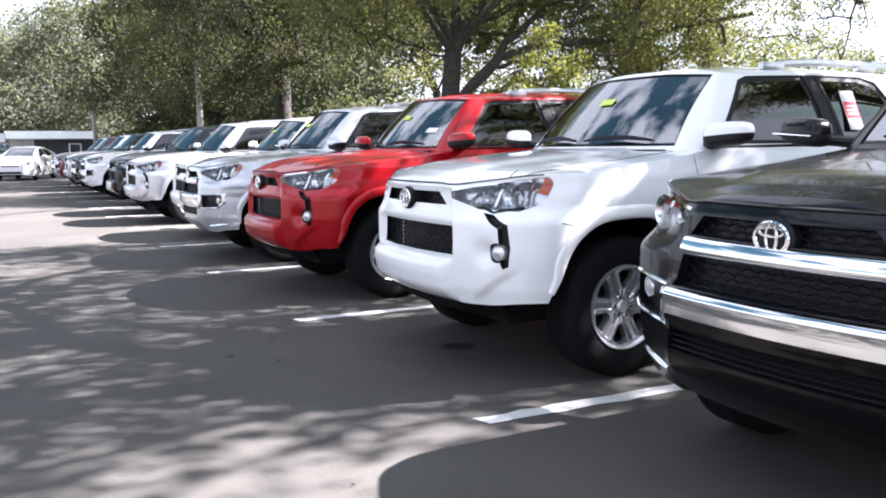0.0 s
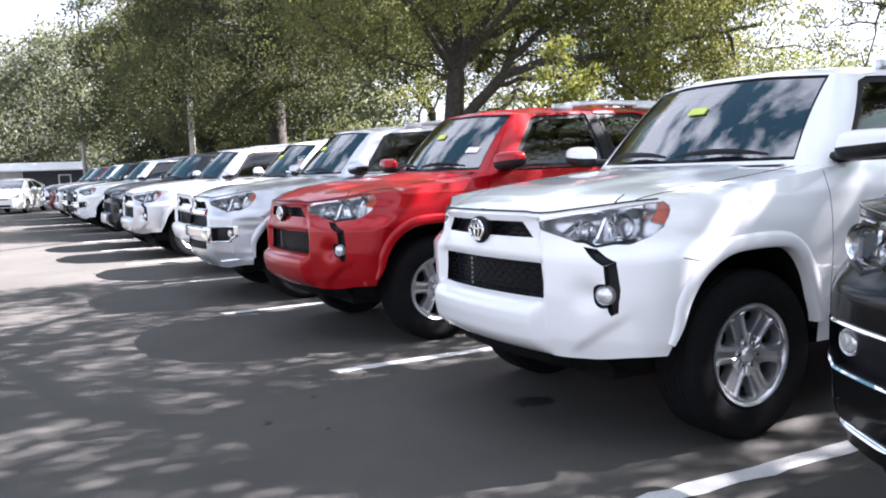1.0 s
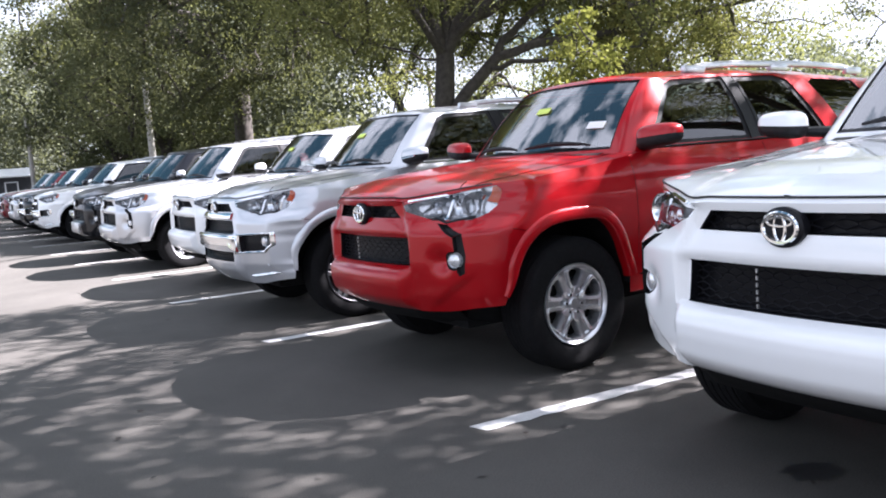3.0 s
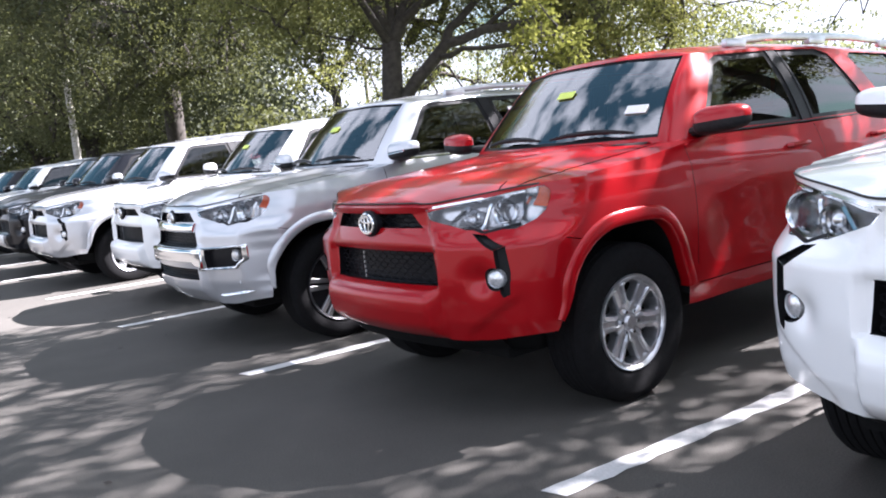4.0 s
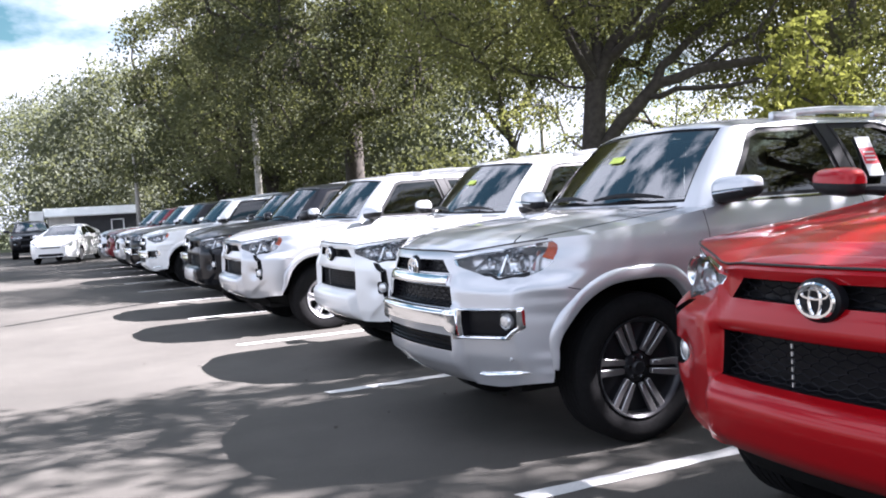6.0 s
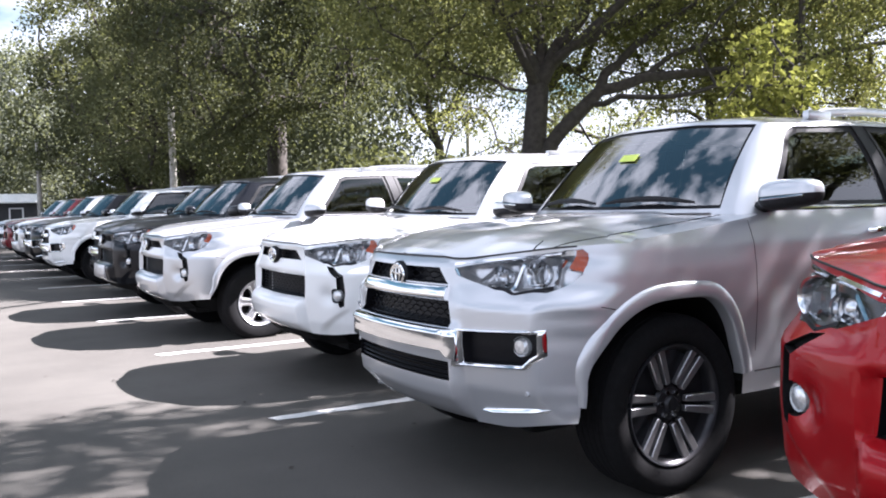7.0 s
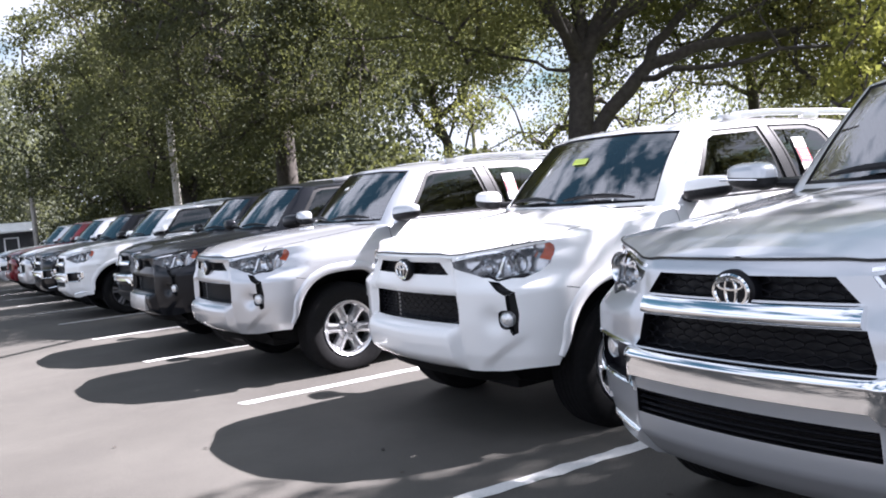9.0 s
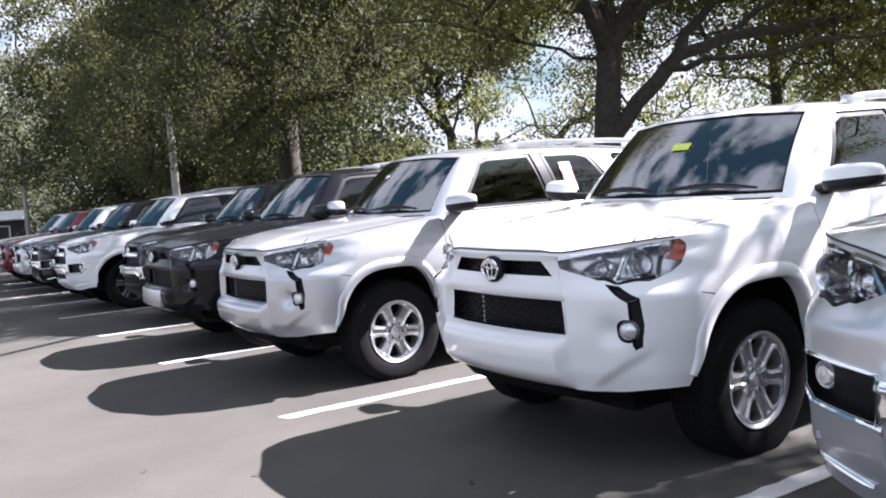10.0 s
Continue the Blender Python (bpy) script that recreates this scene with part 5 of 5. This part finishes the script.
def tree(name, label, base, fork, limbs, crown, clumps, per, leaf, mat, seed, trunk_r=0.30, clump_r=0.85, low=None, limb_r=0.0, fork2=None, hollow=0.45, bare=None, paths=()):
    """A trunk to the fork, main limbs, branches that reach for every clump of leaves, thinning as they go.
    crown: centre and half axes; limbs: end points of the main limbs (from the base)."""
    r = np.random.RandomState(seed)
    top = thing(name, pose(*base), label, "tree", "trees")
    c, ax = np.array(crown[0], float), np.array(crown[1], float)
    pts = []
    while len(pts) < clumps:
        p = r.uniform(-1, 1, 3)
        q = np.linalg.norm(p)
        if q > 1 or q < hollow or (p[2] < -0.25 and r.rand() < hollow):
            continue
        p = p * (0.82 + 0.32 * noise.noise(Vector(p * 2.1 + seed)))
        w = c + p * ax
        if bare and bare(w):
            continue
        if w[2] > (low if low is not None else fork[2] * 0.8):
            pts.append(w)
    pts = np.array(pts)
    node, parent_of = [np.array((0, 0, -0.1)), np.array((0.02, 0.02, fork[2] * 0.5)), np.array(fork, float)], [-1, 0, 1]
    first = 3
    if fork2:
        node.append(np.array(fork2, float))
        parent_of.append(2)
        first = 4
    for n_l, end in enumerate(limbs):
        last = 3 if fork2 and n_l > 0 else 2
        end, f = np.array(end, float), node[last]
        for t in (0.25, 0.5, 0.75, 1.0):
            p = f + (end - f) * t + np.array((0, 0, 0.35 * math.sin(math.pi * t))) + r.randn(3) * 0.10
            node.append(p)
            parent_of.append(last)
            last = len(node) - 1
    least = {}
    for r0, r1, line in paths:
        line = [np.array(p, float) for p in line]
        last = int(np.argmin([np.linalg.norm(q - line[0]) for q in node]))
        fine = []
        for a, b in zip(line, line[1:]):
            fine += [a + (b - a) * t for t in (0.5, 1.0)]
        for n_p, p in enumerate(fine):
            node.append(p + r.randn(3) * 0.035)
            parent_of.append(last)
            last = len(node) - 1
            least[last] = r0 + (r1 - r0) * n_p / len(fine)
    order = np.argsort(np.linalg.norm(pts - np.array(fork), axis=1))
    tips = []
    for i in order:
        p = pts[i]
        arr = np.array(node[2:])
        d = np.linalg.norm(arr - p, axis=1)
        k = int(np.argmin(d + 0.25 * np.maximum(0, arr[:, 2] - p[2]))) + 2
        a, last = node[k], k
        steps = max(2, int(d[k - 2] / 0.9))
        for t in range(1, steps + 1):
            u = t / steps
            q = a + (p - a) * u + np.array((0, 0, 0.18 * math.sin(math.pi * u) * d[k - 2])) + r.randn(3) * 0.06
            node.append(q)
            parent_of.append(last)
            last = len(node) - 1
        tips.append(last)
    weight = np.zeros(len(node))
    for t in tips:
        while t >= 0:
            weight[t] += 1
            t = parent_of[t]
    full = max(weight.max(), 1)
    rad = np.maximum(0.012, trunk_r * (weight / full) ** 0.46)
    for i in range(first, first + 4 * len(limbs)):
        rad[i] = max(rad[i], limb_r * (1.0 if i < first + 8 else 0.7) * (1 - 0.17 * ((i - first) % 4)))
    if fork2:
        rad[3] = max(rad[3], 0.78 * trunk_r)
    for i, low_r in least.items():
        rad[i] = min(max(rad[i], low_r), low_r * 1.25)
    rad[0] *= 1.35
    bm = bmesh.new()
    kids = {}
    for i, p in enumerate(parent_of):
        if p >= 0:
            kids.setdefault(p, []).append(i)
    starts = [0]
    while starts:
        s = starts.pop()
        line = [s] if parent_of[s] < 0 else [parent_of[s], s]
        while kids.get(line[-1]):
            ks = sorted(kids[line[-1]], key=lambda i: -weight[i])
            starts += ks[1:]
            line.append(ks[0])
        rr = [rad[i] for i in line]
        if parent_of[s] >= 0:
            rr[0] = min(rr[0], rr[1] * 1.15)
        if len(line) > 1:
            tube(bm, [node[i] for i in line], rr, 10 if rr[0] > 0.15 else 6)
    part("trunk", bm, M_BARK, top, "grey-brown bark", 60)
    rs = clump_r * r.uniform(0.7, 1.35, len(pts))
    v, k = leaf_cloud(pts, rs, per, leaf, seed + 1)
    leaf_mesh("crown", v, k, mat, top)
    return top


def across(*rows):
    """Points of the forked oak's limbs: metres to its sunny side, height, metres towards its far side."""
    return [(0.825 * u + 0.565 * d, -0.565 * u + 0.825 * d, z) for u, z, d in rows]


OAK_LIMBS = [
    (0.17, 0.05, across((0.02, 2.0, 0), (0.30, 2.5, 0), (0.92, 3.17, -0.1), (1.45, 3.66, -0.15), (2.3, 3.92, -0.2), (3.3, 4.05, -0.1), (4.75, 4.12, 0.2), (6.4, 4.5, 0.4), (8.2, 4.7, 0.6))),
    (0.11, 0.035, across((1.45, 3.66, -0.15), (1.62, 4.05, 0), (2.1, 4.5, 0.3), (2.7, 4.95, 0.5), (3.6, 5.6, 0.8), (5.2, 6.5, 1.2))),
    (0.055, 0.02, across((1.15, 3.35, -0.1), (1.85, 3.48, -0.5), (2.75, 3.42, -0.9), (3.5, 3.55, -1.2), (4.7, 3.5, -1.5))),
    (0.06, 0.025, across((2.3, 3.92, -0.2), (3.0, 4.4, 0.1), (3.9, 4.75, 0.4), (5.2, 4.95, 0.6))),
    (0.18, 0.06, across((0.15, 3.8, 0), (-0.1, 4.55, 0.1), (-0.55, 5.3, 0.2), (-1.3, 6.3, 0.4), (-2.2, 7.5, 0.6))),
    (0.16, 0.05, across((0.15, 3.8, 0), (0.55, 4.65, -0.1), (1.0, 5.2, -0.2), (1.7, 6.0, -0.4), (2.9, 7.2, -0.6))),
    (0.10, 0.03, across((0.45, 4.45, -0.1), (1.25, 4.85, 0.2), (2.3, 5.3, 0.5), (3.5, 6.0, 0.8), (4.8, 7.0, 1.0))),
    (0.032, 0.015, across((0.05, 3.5, 0), (-0.5, 3.85, 0.2), (-0.95, 4.1, 0.3), (-1.9, 4.4, 0.5), (-3.3, 4.75, 0.6), (-4.8, 4.9, 0.8))),
    (0.14, 0.05, across((0.2, 4.0, 0), (0.2, 5.0, 0.3), (0.3, 6.2, 0.5), (0.1, 8.0, 0.6))),
    (0.10, 0.04, across((0.1, 3.8, 0), (-0.3, 4.5, -0.9), (-0.8, 5.3, -2.2), (-1.4, 6.1, -4.0), (-1.8, 6.6, -6.0))),
    (0.10, 0.04, across((0.4, 4.3, 0), (1.6, 5.2, -1.2), (2.8, 6.0, -2.8), (4.2, 6.6, -4.4))),
    (0.10, 0.04, across((0.2, 3.8, 0), (0.2, 4.6, 1.2), (0.6, 5.4, 2.8), (1.2, 6.2, 5.0))),
]


def oak_gap(w):
    u, d = 0.825 * w[0] - 0.565 * w[1], 0.565 * w[0] + 0.825 * w[1]
    if -1.0 < u < 4.6 and -7.0 < d < 1.2 and w[2] < 5.2 - 0.30 * max(0.0, u - 1.2) + 0.17 * min(d, 0.0):
        return True
    return w[0] < 2.0 and w[1] < -2.5 - 0.4 * w[0]


tree("oak_tree", "large live oak with a forked trunk and spreading limbs", (11.45, 20.45, 0), (0.0, 0.0, 2.05), [],
     ((2.0, -1.6, 6.9), (9.4, 9.2, 4.7)), 670, 276, 0.088, M_LEAFA, 11, 0.27, 0.92, 3.9, 0.0, (0.12, -0.08, 3.8), 0.2, oak_gap, OAK_LIMBS)
tree("oak_tree", "dense oak behind the parked vehicles", (11.45, 35.3, 0), (0.0, -0.05, 4.7),
     [(-3.4, -4.4, 7.0), (2.2, -0.6, 7.4), (-2.6, 1.0, 6.8), (0.4, -5.2, 7.8)],
     ((-1.2, -3.0, 7.6), (6.2, 6.8, 5.4)), 330, 275, 0.11, M_LEAFD, 23, 0.36, 1.0, 3.5)
tree("oak_tree", "oak in the line of trees along the lot", (10.6, 44.0, 0), (0.0, 0.0, 2.6),
     [(-2.4, -1.6, 6.0), (2.6, 1.4, 6.4), (-1.6, 2.8, 6.0)],
     ((0.0, 0.0, 7.2), (6.4, 6.8, 6.4)), 300, 270, 0.14, M_LEAF, 31, 0.28, 1.1, 1.4)
tree("oak_tree", "far oak at the end of the lot", (11.0, 57.0, 0), (0.0, 0.0, 2.6),
     [(-2.4, -1.6, 6.0), (2.6, 1.4, 6.4), (-1.6, 2.8, 6.0)],
     ((0.0, 0.0, 7.6), (6.6, 7.0, 7.2)), 250, 150, 0.21, M_LEAFD, 37, 0.28, 1.25, 1.2)
# stands out of view, placed for the dappled shade on the near bays
tree("oak_tree", "broad oak shading the near parking bays", (12.6, 2.0, 0), (0.0, 0.0, 2.6),
     [(-3.4, -1.6, 6.2), (2.6, 1.4, 6.4), (-2.6, 2.8, 6.6), (0.6, -3.0, 7.0), (-0.6, 3.4, 6.8)],
     ((-1.2, 1.9, 7.4), (6.6, 7.2, 3.4)), 215, 235, 0.13, M_LEAF, 43, 0.34, 0.88, 4.2)
# never in view: added only to throw shade across the empty bays
tree("oak_tree", "unseen oak added to shade the empty parking bays", (12.0, -11.0, 0), (0.0, 0.0, 2.6),
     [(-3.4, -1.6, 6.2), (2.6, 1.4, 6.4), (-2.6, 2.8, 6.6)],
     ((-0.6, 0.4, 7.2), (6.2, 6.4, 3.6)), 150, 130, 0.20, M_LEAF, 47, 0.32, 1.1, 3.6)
tree("oak_tree", "tall oak standing well behind the parking bays", (22.0, 41.0, 0), (0.0, 0.0, 4.2),
     [(-2.4, -1.6, 7.0), (2.6, 1.4, 7.4), (-1.6, 2.8, 7.0)],
     ((0.0, 0.0, 9.2), (6.0, 6.0, 4.6)), 170, 150, 0.20, M_LEAF, 61, 0.22, 1.15, 4.6)
tree("oak_tree", "oak behind the forked oak, seen through its crown", (19.0, 22.0, 0), (0.0, 0.0, 3.4),
     [(-2.0, -1.6, 6.4), (2.2, 1.4, 6.4), (1.6, -2.4, 6.0)],
     ((0.4, -0.6, 6.2), (5.0, 5.4, 4.0)), 95, 125, 0.13, M_LEAFA, 67, 0.15, 0.85, 1.5, 0.0, None, 0.2)
tree("young_tree", "young yellow-green tree beside the parked SUVs", (9.7, 13.4, 0), (0.0, 0.0, 1.2),
     [(-0.4, 0.3, 2.2), (0.5, -0.3, 2.4), (0.1, 0.4, 2.8)],
     ((0.0, 0.0, 2.45), (0.95, 0.95, 1.35)), 50, 40, 0.10, M_LEAFY, 53, 0.05, 0.26, 0.9)

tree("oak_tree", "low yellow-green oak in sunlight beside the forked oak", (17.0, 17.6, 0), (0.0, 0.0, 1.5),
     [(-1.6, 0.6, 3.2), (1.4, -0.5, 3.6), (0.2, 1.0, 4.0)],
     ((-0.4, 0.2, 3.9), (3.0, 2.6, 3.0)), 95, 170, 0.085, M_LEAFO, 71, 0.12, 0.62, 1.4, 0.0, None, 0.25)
tree("oak_tree", "thin oak with sparse hanging sprays against the sky", (18.6, 7.6, 0), (0.0, 0.0, 4.6),
     [(-2.4, 2.0, 6.2), (-3.6, 3.0, 5.2), (-4.6, 3.9, 4.7)],
     ((-4.1, 3.2, 3.8), (1.25, 1.15, 1.3)), 24, 44, 0.065, M_LEAFD, 73, 0.03, 0.24, 2.7, 0.0, None, 0.1)

tree("oak_tree", "low leafy oak seen under the forked oak's limbs", (17.6, 28.4, 0), (0.0, 0.0, 1.6),
     [(-2.0, -1.2, 3.2), (2.2, 0.6, 3.4), (0.4, 1.6, 3.8)],
     ((0.0, 0.0, 3.5), (5.6, 4.6, 2.6)), 60, 100, 0.11, M_LEAFA, 83, 0.14, 0.62, 1.2, 0.0, None, 0.2)

# woods behind the tree line, too many to count
r = np.random.RandomState(91)
cs = []
for _ in range(620):
    y = r.uniform(24, 92)
    x = 15 + r.uniform(0, 9) + max(0, 26 - y) * 0.4
    if x > 0.56 * (y - 5):
        continue
    h = 11.5 + 2.5 * noise.noise(Vector((x * 0.15, y * 0.15, 3)))
    cs.append((x, y, h * r.uniform(0.06, 1.0)))
for _ in range(330):
    x = r.uniform(-14, 18)
    y = r.uniform(74, 96)
    h = 13.5 - 0.35 * max(0, 6 - x) + 3.0 * noise.noise(Vector((x * 0.12, y * 0.1, 9)))
    cs.append((x, y, h * r.uniform(0.04, 1.0)))
for _ in range(150):
    x = r.uniform(0.5, 9)
    y = r.uniform(64, 74)
    h = 10.0 + 0.35 * x + 2.5 * noise.noise(Vector((x * 0.2, y * 0.1, 5)))
    cs.append((x, y, h * r.uniform(0.25, 1.0)))
for _ in range(110):
    x = r.uniform(44, 68)
    y = r.uniform(22, 44)
    cs.append((x, y, (6.4 + 1.6 * noise.noise(Vector((x * 0.2, y * 0.2, 7)))) * r.uniform(0.1, 0.85)))
for _ in range(60):
    cs.append((r.uniform(41, 54), r.uniform(31, 43), 6.9 * r.uniform(0.3, 1.0)))
cs = np.array(cs)
v, k = leaf_cloud(cs, 1.7 * r.uniform(0.7, 1.4, len(cs)), 150, 0.27, 92)
# a deeper rank closes the gaps between the front clumps
deep = []
for _ in range(520):
    y = r.uniform(34, 96)
    x = 21 + r.uniform(0, 8)
    if x < 0.50 * (y - 5):
        deep.append((x, y, 12.5 * r.uniform(0.05, 1.0)))
for _ in range(170):
    deep.append((r.uniform(2, 20), r.uniform(92, 100), 12.0 * r.uniform(0.05, 1.0)))
deep = np.array(deep)
v2, k2 = leaf_cloud(deep, 2.2 * r.uniform(0.8, 1.3, len(deep)), 50, 0.66, 97)
v, k = np.concatenate((v, v2)), k + k2
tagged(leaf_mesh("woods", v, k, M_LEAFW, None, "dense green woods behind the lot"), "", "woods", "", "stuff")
# low shrubs under the oaks
cs = []
for _ in range(240):
    y = r.uniform(27, 70)
    cs.append((12.2 + r.uniform(-0.8, 3.4), y, r.uniform(0.2, 2.7)))
for _ in range(60):
    y = r.uniform(20, 30)
    cs.append((20 + r.uniform(-3, 6), y + 10, r.uniform(0.2, 2.4)))
cs = np.array(cs)
v, k = leaf_cloud(cs, 0.85 * r.uniform(0.7, 1.4, len(cs)), 120, 0.20, 95)
tagged(leaf_mesh("shrubs", v, k, M_LEAFD, None, "tangled green shrubs under the oaks"), "", "shrubs", "", "stuff")

# ---- poles ----
def pole(x, y, h, rr, label):
    p = thing("utility_pole", pose(x, y, 0), label, "pole", "poles")
    bm = tube(bmesh.new(), [(0, 0, -0.1), (0.01, 0, h * 0.5), (0, 0, h)], [rr, rr * 0.92, rr * 0.82], 12)
    part("post", bm, M_POLE, p)
    bm = lathe([(0.0001, h + 0.02), (rr * 0.7, h + 0.015), (rr * 0.9, h - 0.02), (rr * 0.9, h - 0.06)], 12, "z")
    part("cap", bm, M_POLE, p)
    return p


pole(8.95, 40.0, 6.1, 0.15, "weathered grey post standing among the oaks")
pole(6.48, 60.0, 5.6, 0.15, "pale weathered post beside the shed")
pole(26.3, 44.9, 6.6, 0.14, "slim grey post far behind the oaks")

# ---- shed at the end of the lot ----
shed = thing("shed", pose(0, 61.0, 0), "low shed with white metal roof and dark front", "shed")
bm = bmesh.new()
grid_mesh(bm, [[Vector((x, y, z)) for y, z in ((-0.35, 2.02), (-0.36, 2.10), (0.0, 2.24), (0.9, 2.58), (3.6, 2.60), (3.6, 2.02), (-0.35, 2.02))] for x in np.linspace(1.25, 6.70, 12)])
for x in (1.25, 6.70):
    bm.faces.new([bm.verts.new((x, y, z)) for y, z in ((-0.35, 2.02), (-0.36, 2.10), (0.0, 2.24), (0.9, 2.58), (3.6, 2.60), (3.6, 2.02))])
bmesh.ops.recalc_face_normals(bm, faces=bm.faces[:])
roof = part("roof", bm, M_ROOFW, shed, "white metal roof", 30)
for k in range(14):
    x = 1.42 + k * 0.395
    part("roof_seam", tube(bmesh.new(), [(x, -0.34, 2.115), (x, 0.0, 2.25), (x, 0.9, 2.59)], 0.014, 6), M_ROOFW, roof)
for k in range(12):
    part("wall_plank", boxes((1.45, 2.88, -0.03, 0.02, 0.02 + k * 0.168, 0.18 + k * 0.168), bevel=0.008), M_WALLB, shed)
part("wall", boxes((1.45, 2.88, 0.02, 0.14, 0, 2.02)), M_WALLB, shed)
part("wall", boxes((2.88, 4.94, 0.0, 0.14, 0, 2.02), (5.72, 6.5, 0.0, 0.14, 0, 2.02), (4.94, 5.72, 0.0, 0.14, 1.75, 2.02)), M_WALLD, shed, "dark siding")
part("wall", boxes((1.45, 1.59, 0.14, 3.2, 0, 2.02), (6.36, 6.5, 0.14, 3.2, 0, 2.02), (1.59, 6.36, 3.06, 3.2, 0, 2.02)), M_WALLB, shed)
part("door_frame", boxes((4.94, 5.02, -0.04, 0.10, 0, 1.75), (5.64, 5.72, -0.04, 0.10, 0, 1.75), (4.94, 5.72, -0.04, 0.10, 1.68, 1.75)), M_ROOFW, shed, "white door frame")
part("door", boxes((5.02, 5.64, 0.04, 0.08, 0.02, 1.68), bevel=0.01), M_WALLD, shed)
annex = thing("storage_box", pose(0.45, 61.2, 0), "white storage box beside the shed", "container")
part("shell", boxes((0, 0.76, 0, 2.0, 0.02, 2.42), bevel=0.03), M_ROOFW, annex)
part("lid_edge", boxes((-0.03, 0.79, -0.03, 2.03, 2.32, 2.38), bevel=0.01), M_ROOFW, annex)
